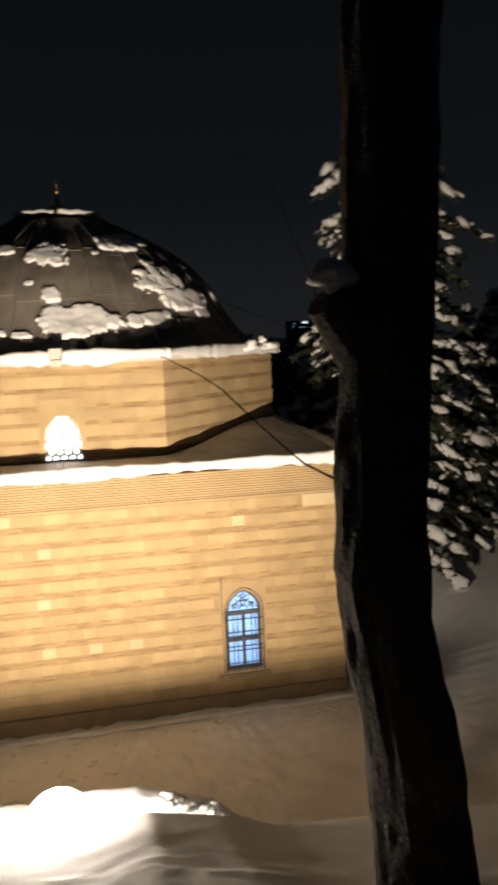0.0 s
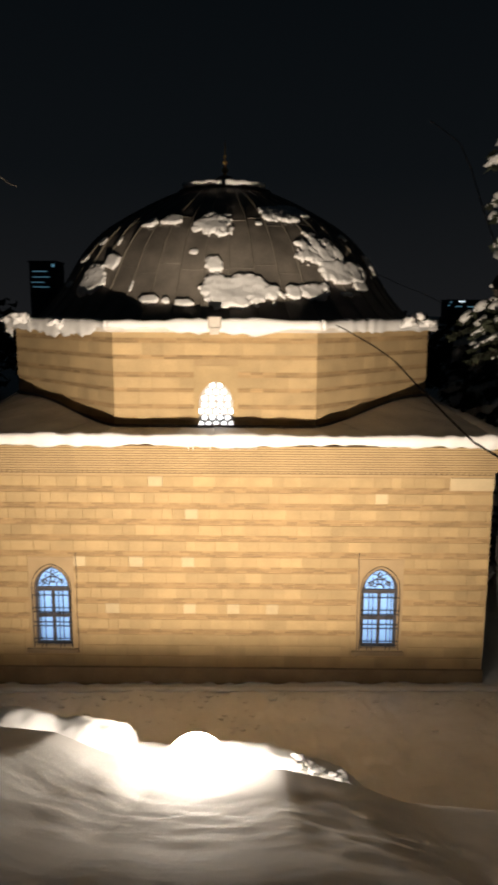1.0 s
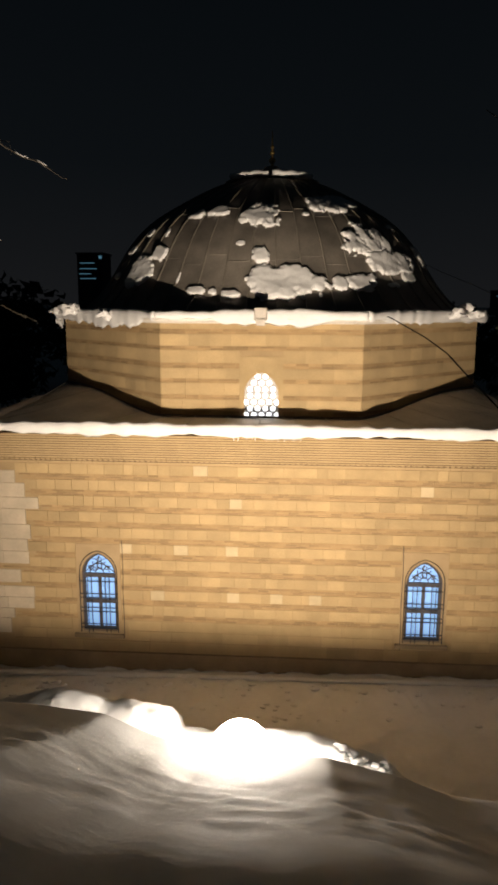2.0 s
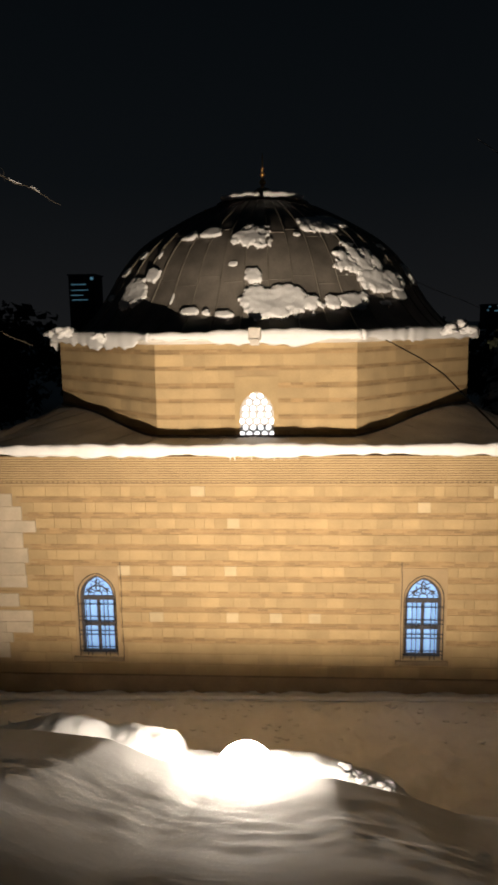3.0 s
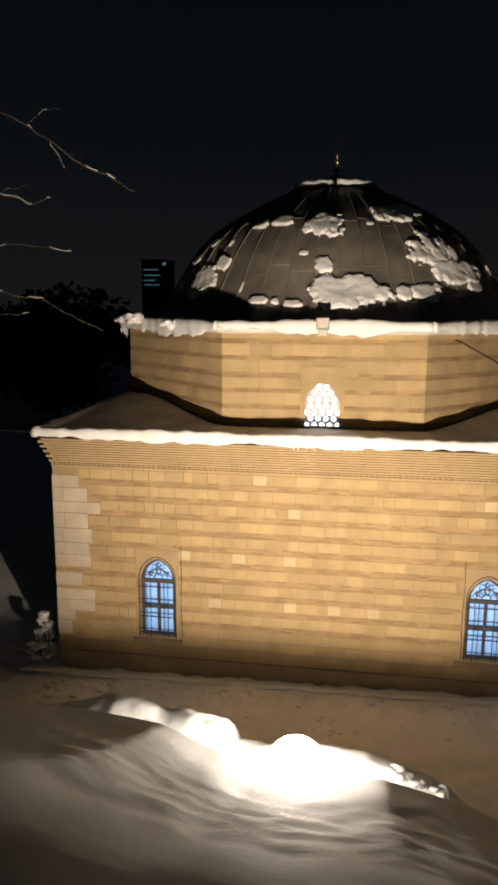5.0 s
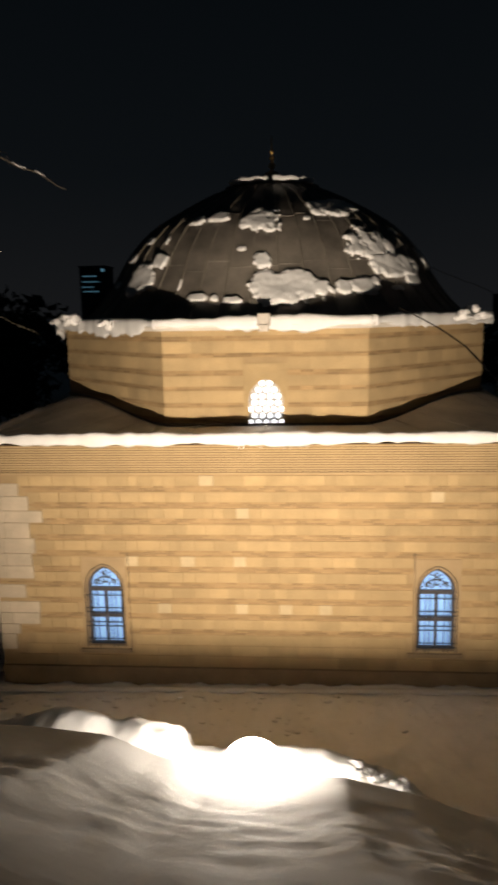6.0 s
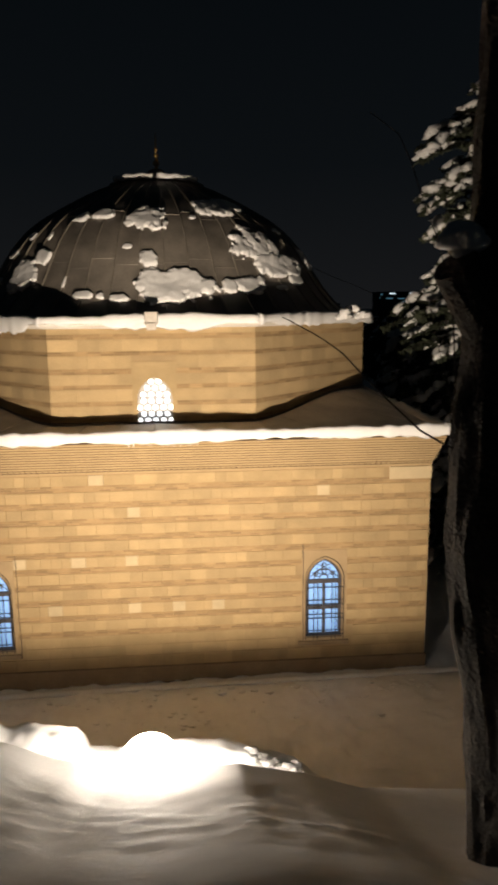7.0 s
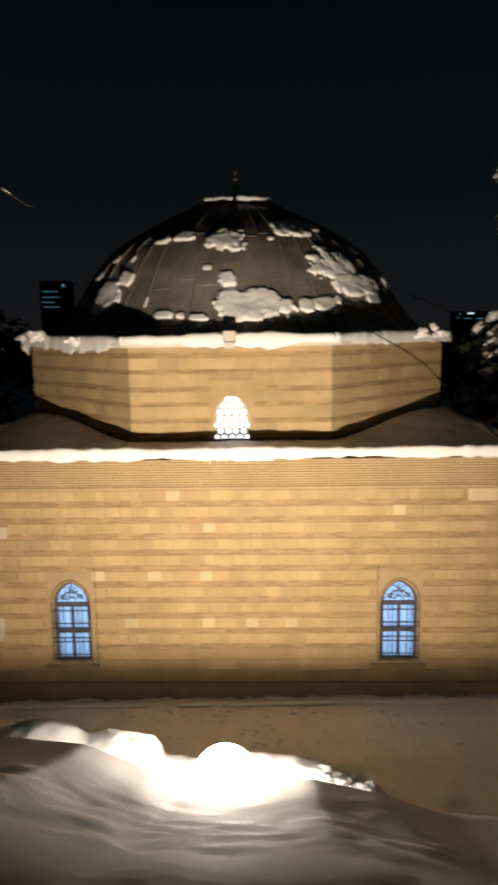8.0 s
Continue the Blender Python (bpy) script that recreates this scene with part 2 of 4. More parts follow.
def ground_height(x, y):
    n1 = noise.noise(Vector((x * 0.35, y * 0.35, 1.3)))
    n2 = noise.noise(Vector((x * 1.5, y * 1.3, 4.1)))
    n3 = noise.noise(Vector((x * 4.0, y * 3.6, 9.1)))
    n4 = noise.noise(Vector((x * 9, y * 9, 2.1)))
    low = 1.00 + 0.013 * max(-9.0, min(9.0, x)) + 0.04 * n1 + 0.06 * n2 + 0.05 * n3 + 0.03 * n4 - 0.01 * max(0, y)
    if x > HALF + 1.5:
        low += 0.10 * min(12, x - HALF - 1.5)
    if y < -9.7:
        d = -9.7 - y
        rise = 0.42 * d + 0.035 * d * d if d < 4.2 else 2.381 + 0.10 * (d - 4.2)
        return min(steps(x, NEAR) + rise, 8.3) + (0.04 * n1 + 0.030 * n2 * smooth01(d / 0.6) + (0.023 * n3 + 0.009 * n4) * smooth01(d / 2.0))
    ridge = steps(x, RIDGE) + 0.04 * n3 + 0.025 * n4 + 0.03 * n2
    floor_z = ridge - 0.42
    if y < -9.3:
        t = smooth01((y + 9.7) / 0.4)
        return steps(x, NEAR) * (1 - t) + floor_z * t
    if y < -8.55:
        return floor_z + (ridge - floor_z) * smooth01((y + 9.15) / 0.55)
    return ridge + (low - ridge) * smooth01((y + 8.55) / 2.9)


def build_ground():
    def axis(lo, hi, fine_lo, fine_hi, fine, coarse):
        out, v = [], lo
        while v < hi:
            out.append(v)
            v += fine if fine_lo <= v <= fine_hi else coarse
        out.append(hi)
        return out

    xs = [-1500, -700, -300, -120, -60, -40] + axis(-30, -4, -8, 9, 0.12, 0.8) + axis(-3.95, 4.2, -9, 9, 0.055, 0.8) + axis(4.3, 30, -8, 9, 0.12, 0.8) + [40, 60, 120, 300, 700, 1500]
    ys = [-200, -80, -40] + axis(-26, -12.1, -13, 0, 0.10, 0.7) + axis(-12.0, -8.0, -20, 0, 0.05, 0.7) + axis(-7.9, 20, -13, 0.8, 0.10, 0.7) + [30, 45, 70, 120, 300, 700, 1500, 3000]
    xs = [v for i, v in enumerate(xs) if i == 0 or v - xs[i - 1] > 0.02]
    ys = [v for i, v in enumerate(ys) if i == 0 or v - ys[i - 1] > 0.02]
    verts = [(x, y, ground_height(x, y) if abs(x) < 100 and -90 < y < 150 else (0.0 if y > -90 else 8.0)) for y in ys for x in xs]
    w = len(xs)
    faces = [(j * w + i, j * w + i + 1, (j + 1) * w + i + 1, (j + 1) * w + i) for j in range(len(ys) - 1) for i in range(w - 1)]
    me = bpy.data.meshes.new("ground")
    me.from_pydata(verts, [], faces)
    me.materials.append(SNOW_OLD)
    me.polygons.foreach_set("use_smooth", [True] * len(me.polygons))
    tagged(new("ground", me), "snow-covered ground rising to a bank, trodden and uneven", "ground", kind="structure")


build_ground()

# ---- building ----
CY = 6.65
wall = thing("wall_south", "tan stone and brick banded wall with two arched windows", "wall", kind="structure")
WINS = (-3.86, 3.95)
WZ0, WZ1 = 1.78, 4.16
rows = [(-HALF, HALF, 0.012, 0.6, 0.3, WZ0), (-HALF, HALF, 0.012, 0.6, WZ1, 6.95)]
edges = [-HALF] + [v for c in WINS for v in (c - 0.54, c + 0.54)] + [HALF]
for a, b in zip(edges[::2], edges[1::2]):
    rows.append((a, b, 0.012, 0.6, WZ0, WZ1))
part("wall_core", boxes(*rows), MORTAR, wall)
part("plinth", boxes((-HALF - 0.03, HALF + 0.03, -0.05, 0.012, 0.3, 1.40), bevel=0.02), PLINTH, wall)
for side, x0, x1 in (("wall_west", -HALF, -HALF + 0.6), ("wall_east", HALF - 0.6, HALF)):
    w = new(side, finish(boxes((x0, x1, 0.6, 13.0, 0.3, 6.95)), side, MORTAR))
    tagged(w, "plain side wall of tan rendered masonry", "wall", kind="structure")
tagged(new("wall_north", finish(boxes((-HALF + 0.6, HALF - 0.6, 12.4, 13.0, 0.3, 6.95)), "wall_north", MORTAR)), "plain rear wall of tan masonry", "wall", kind="structure")


def build_window(cx, name):
    win = thing(name, "pointed-arch window lit pale blue behind a dark iron grille", "window", kind="structure")
    inner = arch(cx, 0.43, 1.92, 3.36, 3.94)
    bm = bmesh.new()
    ring_panel(bm, on_rect(inner, cx - 0.54, cx + 0.54, WZ0, WZ1), inner, -0.004, 0.5)
    part("surround", bm, PLASTER, win, "smooth plaster window surround")
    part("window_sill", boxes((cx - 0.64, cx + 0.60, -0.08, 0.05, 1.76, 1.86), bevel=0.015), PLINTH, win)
    frame_in = arch(cx, 0.365, 1.98, 3.36, 3.86)
    bm = bmesh.new()
    ring_panel(bm, arch(cx, 0.43, 1.92, 3.36, 3.94), frame_in, 0.09, 0.16)
    part("window_frame", bm, FRAME, win)
    part("mullion", boxes((cx - 0.035, cx + 0.035, 0.08, 0.15, 1.98, 3.36), bevel=0.006), FRAME, win)
    for z, h in ((3.33, 0.05), (2.66, 0.045)):
        part("transom", boxes((cx - 0.37, cx + 0.37, 0.085, 0.155, z - h, z + h), bevel=0.006), FRAME, win)
    bm = bmesh.new()
    fill(bm, frame_in, 0.18)
    part("lit_curtain", bm, CURTAIN, win, "pale blue lit curtain behind the glass")
    # fan tracery in the arch head
    bm = bmesh.new()
    for k in range(1, 6):
        a = math.pi * k / 6
        r1 = 0.33 if k != 3 else 0.44
        tube(bm, [(cx + 0.10 * math.cos(a), 0.10, 3.40 + 0.10 * math.sin(a)), (cx + 0.22 * math.cos(a + 0.25), 0.10, 3.40 + 0.22 * math.sin(a + 0.25)), (cx + r1 * math.cos(a), 0.10, 3.40 + r1 * math.sin(a))], 0.011, sides=6)
    for r in (0.10, 0.24):
        tube(bm, [(cx + r * math.cos(math.pi * i / 14), 0.10, 3.40 + r * math.sin(math.pi * i / 14)) for i in range(15)], 0.012, sides=6)
    for sx in (-1, 1):
        tube(bm, [(cx + sx * (0.36 - 0.62 * i / 8), 0.098, 3.42 + 0.36 * math.sin(i / 8 * 1.5)) for i in range(9)], 0.010, sides=6)
    for ox, oz, rr in ((0, 0.34, 0.055), (-0.20, 0.13, 0.05), (0.20, 0.13, 0.05), (0, 0.17, 0.06)):
        tube(bm, [(cx + ox + rr * math.cos(math.tau * i / 12), 0.097, 3.40 + oz + rr * math.sin(math.tau * i / 12)) for i in range(13)], 0.010, sides=5)
    part("tracery", bm, FRAME, win, "dark curved tracery bars")
    grille = part("grille", boxes((cx - 0.47, cx - 0.45, -0.045, -0.027, 1.90, 3.45), (cx + 0.45, cx + 0.47, -0.045, -0.027, 1.90, 3.45)), IRON, win, "black wrought iron window grille")
    for dx in (-0.27, -0.17, 0.17, 0.27):
        part("bar", boxes((cx + dx - 0.009, cx + dx + 0.009, -0.043, -0.028, 1.90, 3.33)), IRON, grille)
    for z in (2.02, 2.12, 2.44, 2.54, 2.80, 2.90, 3.22):
        part("bar", boxes((cx - 0.47, cx + 0.47, -0.037, -0.022, z - 0.010, z + 0.010)), IRON, grille)
    bm = bmesh.new()
    tube(bm, [(x, -0.035, z) for x, z in arch(cx, 0.46, 3.36, 3.44, 4.0)], 0.010, sides=6)
    part("arch_bar", bm, IRON, grille)
    for sx in (-1, 1):
        for z in (2.0, 2.9):
            part("bracket", boxes((cx + sx * 0.46 - 0.01, cx + sx * 0.46 + 0.01, -0.04, 0.0, z - 0.01, z + 0.01)), IRON, grille)


for i, c in enumerate(WINS):
    build_window(c, f"window_{i + 1}")

# conduits beside the windows
for x, z0, z1 in ((-3.26, 1.75, 4.28), (3.43, 1.70, 4.32)):
    bm = bmesh.new()
    tube(bm, [(x + 0.008 * math.sin(i * 1.3), -0.012, z0 + (z1 - z0) * i / 8) for i in range(9)], 0.008, sides=6)
    tagged(part("conduit", bm, CABLE), "thin dark cable conduit fixed to the wall", "conduit", group="conduits beside windows")

# stepped brick cornice
cornice = part("cornice", boxes((-HALF, HALF, 0.0, 0.03, 6.15, 6.16)), BRICK, wall, "stepped cornice of thin brick courses")
for i in range(12):
    z = 6.16 + i * 0.062
    o = 0.012 + 0.022 * i
    bm = bmesh.new()
    if i == 1:
        x = -HALF
        while x < HALF:
            box(bm, x, x + 0.07, -o - 0.006, 0.05, z, z + 0.042)
            x += 0.125
    else:
        x = -HALF - o + (0.13 if i % 2 else 0)
        while x < HALF + o - 0.02:
            e = min(x + 0.255, HALF + o)
            j = random.uniform(-0.0015, 0.0015)
            box(bm, x, e, -o + j, 0.05, z, z + 0.042)
            x = e + 0.004
    for sx in (-1, 1):
        box(bm, min(sx * (HALF + o), sx * (HALF - 0.1)), max(sx * (HALF + o), sx * (HALF - 0.1)), 0.05, 13.0 + o, z, z + 0.050)
    c = part("brick_course", bm, CORNICE, cornice)
    c["kind"] = "stuff"
bm = bmesh.new()
for i in range(12):
    z, o = 6.16 + i * 0.062, 0.012 + 0.022 * i
    box(bm, -HALF - o + 0.004, HALF + o - 0.004, -o + 0.003, 0.06, z + 0.042, z + 0.062)
part("mortar_joint", bm, JOINT, cornice, "dark recessed joints between brick courses")["kind"] = "stuff"

# lower roof round the drum
EAVE = HALF + 0.30
APO = 5.80
OCT = [math.radians(22.5 + 45 * k) for k in range(8)]


def on_square(a, half):
    c, s = math.cos(a), math.sin(a)
    k = half / max(abs(c), abs(s))
    return c * k, CY + s * k


def on_octagon(a, apothem):
    k = round(a / (math.pi / 4)) * math.pi / 4
    r = apothem / math.cos(a - k)
    return r * math.cos(a), CY + r * math.sin(a)


def base_z(y, x=0.0):
    return 7.17 + 0.42 * smooth01((y - 0.95) / 2.6)


roof = thing("lower_roof", "metal roof round the drum, toned paler for bounce light and glare", "roof", kind="structure")
bm = bmesh.new()
rings = []
N = 192
for f in (0, 0.25, 0.5, 0.75, 1.0):
    ring = []
    for k in range(N):
        a = k * math.tau / N
        xo, yo = on_square(a, EAVE)
        xi, yi = on_octagon(a, APO - 0.1)
        z1 = base_z(yi)
        ring.append(bm.verts.new((xo + (xi - xo) * f, yo + (yi - yo) * f, 7.02 + (z1 - 7.02) * f)))
    rings.append(ring)
low = [bm.verts.new((v.co.x, v.co.y, 6.93)) for v in rings[0]]
inn = [bm.verts.new((*on_square(k * math.tau / N, HALF - 0.3), 6.93)) for k in range(N)]
for ra, rb in [(inn, low), (low, rings[0])] + list(zip(rings, rings[1:])):
    for k in range(N):
        bm.faces.new((ra[k], ra[(k + 1) % N], rb[(k + 1) % N], rb[k]))
part("roof_sheet", bm, ROOF, roof)
for k in range(0, N, 4):
    a = k * math.tau / N
    if math.sin(a) > 0.55:
        continue
    xo, yo = on_square(a, EAVE - 0.02)
    xi, yi = on_octagon(a, APO + 0.02)
    bm = bmesh.new()
    tube(bm, [(xo, yo, 7.03), (xi, yi, base_z(yi) + 0.01)], 0.014, sides=5)
    part("seam", bm, ROOF, roof)
for i, (path, out) in enumerate((([(-EAVE, -0.35, 7.0), (EAVE, -0.35, 7.0)], (0, -1)), ([(-EAVE, -0.33, 7.0), (-EAVE, 12.9, 7.0)], (-1, 0)), ([(EAVE, -0.33, 7.0), (EAVE, 12.9, 7.0)], (1, 0)))):
    bm = bmesh.new()
    snow_roll(bm, [Vector(p) for p in path], 0.30, 0.17, 11 + i, 0.075, out)
    tagged(part("eave_snow", bm, SNOW, smooth=True), "rounded band of snow along the roof eave", "snow", group="snow along lower eaves")

# drum
drum = thing("drum", "octagonal tan stone drum with darker brick bands", "drum", kind="structure")


def face_frame(k):
    """Maps (along, out, z) of the drum's face k to the world; k = 6 looks to the front."""
    a = k * math.pi / 4
    n = Vector((math.cos(a), math.sin(a), 0))
    t = Vector((-math.sin(a), math.cos(a), 0))
    return lambda u, o, z: Vector((0, CY, z)) + n * (APO + o) + t * u + Vector((0, 0, 0))


SIDE = APO * math.tan(math.pi / 8)
DW = 0.02
for k in range(8):
    P = face_frame(k)
    bm = bmesh.new()

    def slab(u0, u1, o0, o1, z0, z1):
        vs = [bm.verts.new(P(u, o, z)) for u in (u0, u1) for o in (o0, o1) for z in (z0, z1)]
        for f in ((0, 1, 3, 2), (4, 6, 7, 5), (0, 4, 5, 1), (2, 3, 7, 6), (0, 2, 6, 4), (1, 5, 7, 3)):
            bm.faces.new([vs[i] for i in f])

    front = k == 6
    spans = [(-SIDE + 0.006, DW - 0.52), (DW + 0.52, SIDE - 0.006)] if front else [(-SIDE + 0.006, SIDE - 0.006)]
    slabs_b = []
    z = 6.9
    course = 0
    heights = [0.30, 0.12, 0.27, 0.11, 0.29, 0.10, 0.25, 0.13, 0.30, 0.10, 0.28, 0.12, 0.3]
    while z < 9.40:
        h = min(heights[course % 13], 9.42 - z)
        if course % 2 == 0:
            for u0, u1 in (spans if z < 8.5 else [(-SIDE + 0.006, SIDE - 0.006)]):
                u = u0
                while u < u1 - 0.05:
                    e = min(u1, u + random.uniform(0.45, 0.95))
                    if u1 - e < 0.2:
                        e = u1
                    slab(u, e - 0.003, -0.05, random.uniform(0.0, 0.002), z + 0.003, z + h - 0.003)
                    if k in (5, 6, 7):
                        part("stone", bm, STONE, drum)
                        bm = bmesh.new()
                    u = e
        else:
            slabs_b.append((z, h))
        z += h
        course += 1
    if bm.verts:
        part("stone_blocks", bm, STONE_JOINED, drum)["kind"] = "stuff"
    else:
        bm.free()
    bm = bmesh.new()
    for z, h in slabs_b:
        n = 2
        for r in range(n):
            for u0, u1 in (spans if z < 8.5 else [(-SIDE + 0.006, SIDE - 0.006)]):
                u = u0
                while u < u1 - 0.02:
                    e = min(u1, u + 0.3)
                    slab(u, e - 0.006, -0.05, random.uniform(-0.004, 0.0), z + h * r / n + 0.003, z + h * (r + 1) / n - 0.003)
                    u = e
    bands = part("brick_bands", bm, BRICK, drum)
    bands["kind"] = "stuff"
bm = bmesh.new()
core = [(bm.verts.new((*on_octagon(a, (APO - 0.015)), 6.6)), bm.verts.new((*on_octagon(a, APO - 0.015), 9.45))) for a in OCT]
for k in range(8):
    if k != 5:
        bm.faces.new((core[k][0], core[(k + 1) % 8][0], core[(k + 1) % 8][1], core[k][1]))
P = face_frame(6)
for u0, u1, z0, z1 in ((-SIDE, DW - 0.5, 6.6, 8.6), (DW + 0.5, SIDE, 6.6, 8.6), (-SIDE, SIDE, 8.6, 9.45), (DW - 0.5, DW + 0.5, 6.6, 7.1)):
    bm.faces.new([bm.verts.new(P(u, -0.015, z)) for u, z in ((u0, z0), (u1, z0), (u1, z1), (u0, z1))])
part("drum_core", bm, MORTAR, drum)

# drum window: plaster lattice with round lights
win = thing("window_3", "small pointed window of bright round panes in plaster", "window", kind="structure")
PF = lambda x, y, z: (x, CY - APO + y, z)
dw_in = arch(DW, 0.41, 7.12, 7.72, 8.25)
bm = bmesh.new()
ring_panel(bm, on_rect(dw_in, DW - 0.52, DW + 0.52, 7.05, 8.62), dw_in, -0.003, 0.35, PF)
part("surround", bm, STONE_JOINED, win)
bm = bmesh.new()
fill(bm, dw_in, 0.10, PF)
part("lattice", bm, LATTICE, win, "pale plaster lattice")
for row in range(7):
    z = 7.22 + row * 0.155
    n = (5, 4, 5, 4, 4, 3, 2)[row]
    for i in range(n):
        x = DW + (i - (n - 1) / 2) * 0.185
        bm = bmesh.new()
        bmesh.ops.create_cone(bm, cap_ends=True, segments=16, radius1=0.064, radius2=0.055, depth=0.03, matrix=Matrix.Translation(PF(x, 0.088, z)) @ pose(0, 0, 0, 90, 0, 0))
        part("round_pane", bm, DISC, win)

# flashing along the drum's foot
bm = bmesh.new()
pts = []
for k in range(96):
    a = k * math.tau / 96 + math.pi / 2
    x, y = on_octagon(a, APO + 0.03)
    pts.append((x, y, base_z(y) + 0.02 + 0.025 * noise.noise(Vector((x * 2, y * 2, 3)))))
tube(bm, pts + [pts[0]], 0.032, sides=6)
tagged(part("flashing", bm, FLASH, drum), kind="structure")

# drum eave and skirt roof
bm = bmesh.new()
lev = [(APO - 0.2, 9.40), (APO + 0.10, 9.40), (APO + 0.24, 9.47), (APO + 0.26, 9.51), (5.74, 9.63), (5.4, 9.64)]
vr = [[bm.verts.new((*on_octagon(a, r), z)) for a in OCT] for r, z in lev]
for ra, rb in zip(vr, vr[1:]):
    for k in range(8):
        bm.faces.new((ra[k], ra[(k + 1) % 8], rb[(k + 1) % 8], rb[k]))
# pale sheet here too, its tone brightening the skirt's shaded strip
tagged(part("drum_eave", bm, ROOF, drum, "metal eave and skirt roof, toned paler for bounce light and glare"), kind="structure")

# dome
DOME_PROFILE = [(9.60, 5.75), (9.95, 5.36), (10.4, 4.98), (10.8, 4.72), (11.25, 4.46), (11.55, 4.25), (11.95, 3.90), (12.27, 3.52), (12.60, 2.98), (12.92, 2.40), (13.22, 1.80), (13.47, 1.12)]
dome = thing("dome", "dark grey lead dome with standing seams and patchy snow", "dome", kind="structure")


def dome_radius(z):
    return sum(steps(z + 0.05 * i, DOME_PROFILE) for i in (-2, -1, 0, 1, 2)) / 5


def dome_point(az, z, lift=0.0):
    """az in degrees, 0 to the front, growing to the east."""
    r, a = dome_radius(z), math.radians(az)
    fall = (dome_radius(z - 0.02) - dome_radius(z + 0.02)) / 0.04
    out = Vector((math.sin(a), -math.cos(a), 0))
    return Vector((0, CY, z)) + out * r + (out + Vector((0, 0, fall))).normalized() * lift


SEAMS = 48
bm = bmesh.new()
prof = [9.60 + 3.90 * i / 26 for i in range(27)]
rings = [[bm.verts.new(dome_point(k * 360 / 192, z, 0.006 * noise.noise(Vector((k * 0.35, z * 2, 0))))) for k in range(192)] for z in prof]
for ra, rb in zip(rings, rings[1:]):
    for k in range(192):
        bm.faces.new((ra[k], ra[(k + 1) % 192], rb[(k + 1) % 192], rb[k]))
part("lead_shell", bm, LEAD, dome, smooth=True)
for s in range(SEAMS):
    bm = bmesh.new()
    tube(bm, [dome_point((s + 0.5) * 360 / SEAMS, z, 0.012) for z in prof], 0.022, 0.016, sides=5)
    part("seam", bm, SEAM, dome)
for zz in (10.95, 12.2):
    for s in range(SEAMS):
        a0 = (s + 0.5) * 360 / SEAMS
        zj = zz + 0.12 * math.sin(s * 2.4)
        bm = bmesh.new()
        tube(bm, [dome_point(a0 + i * 7.5 / 3, zj, 0.004) for i in range(4)], 0.010, sides=4)
        part("cross_seam", bm, LEAD, dome)
# cap and finial
bm = bmesh.new()
lathe(bm, [(1.28, 13.36), (1.40, 13.40), (1.42, 13.45), (1.32, 13.49), (0.75, 13.60), (0.35, 13.78), (0.16, 13.93)], 40, 0, CY)
part("cap", bm, LEAD, dome, smooth=True)
fin = thing("finial", "thin gilded finial with stacked balls on the dome", "finial")
bm = bmesh.new()
prof2 = [(0.05, 13.90), (0.05, 14.0)]
for zc, r in ((14.10, 0.10), (14.32, 0.075), (14.50, 0.055)):
    prof2 += [(r * math.cos(math.radians(e)), zc + r * math.sin(math.radians(e))) for e in range(-70, 71, 20)]
prof2 += [(0.02, 14.6), (0.012, 14.95)]
lathe(bm, prof2, 16, 0, CY)
part("stem", bm, BRASS, fin, smooth=True)

# snow on the dome: middle az, middle height, half az, half height, thickness
PATCHES = [(-1.5, 12.0, 8.0, 0.34, 0.13), (-1.0, 11.02, 2.9, 0.22, 0.14), (7.0, 10.30, 11.5, 0.42, 0.15), (28.0, 12.33, 9.0, 0.26, 0.13), (42.0, 12.50, 10.0, 0.16, 0.10), (37.0, 11.50, 11.0, 0.42, 0.14), (45.0, 10.92, 12.0, 0.28, 0.14),
           (24.0, 10.28, 3.2, 0.20, 0.12), (32.5, 10.35, 5.5, 0.20, 0.13), (-44.0, 10.72, 6.0, 0.42, 0.13), (-38.0, 11.15, 3.0, 0.22, 0.12), (-30.0, 12.10, 4.5, 0.13, 0.12), (-20.0, 12.13, 5.0, 0.12, 0.12), (-20.0, 10.10, 3.6, 0.09, 0.10), (-14.5, 10.08, 1.8, 0.08, 0.10),
           (-9.0, 10.02, 3.4, 0.10, 0.11), (53.0, 10.50, 4.0, 0.14, 0.10), (44.0, 10.28, 3.4, 0.07, 0.09), (-58.0, 11.3, 3.0, 0.14, 0.08), (-52.0, 11.75, 2.2, 0.10, 0.08), (-40.0, 11.75, 1.2, 0.16, 0.05), (-28.0, 10.45, 0.5, 0.14, 0.04),
           (16.0, 12.05, 1.6, 0.05, 0.05), (58.0, 11.9, 3.0, 0.09, 0.06), (-60.0, 10.6, 2.5, 0.10, 0.08), (-8.0, 11.35, 1.6, 0.07, 0.05), (70.0, 11.2, 5.0, 0.3, 0.1)]


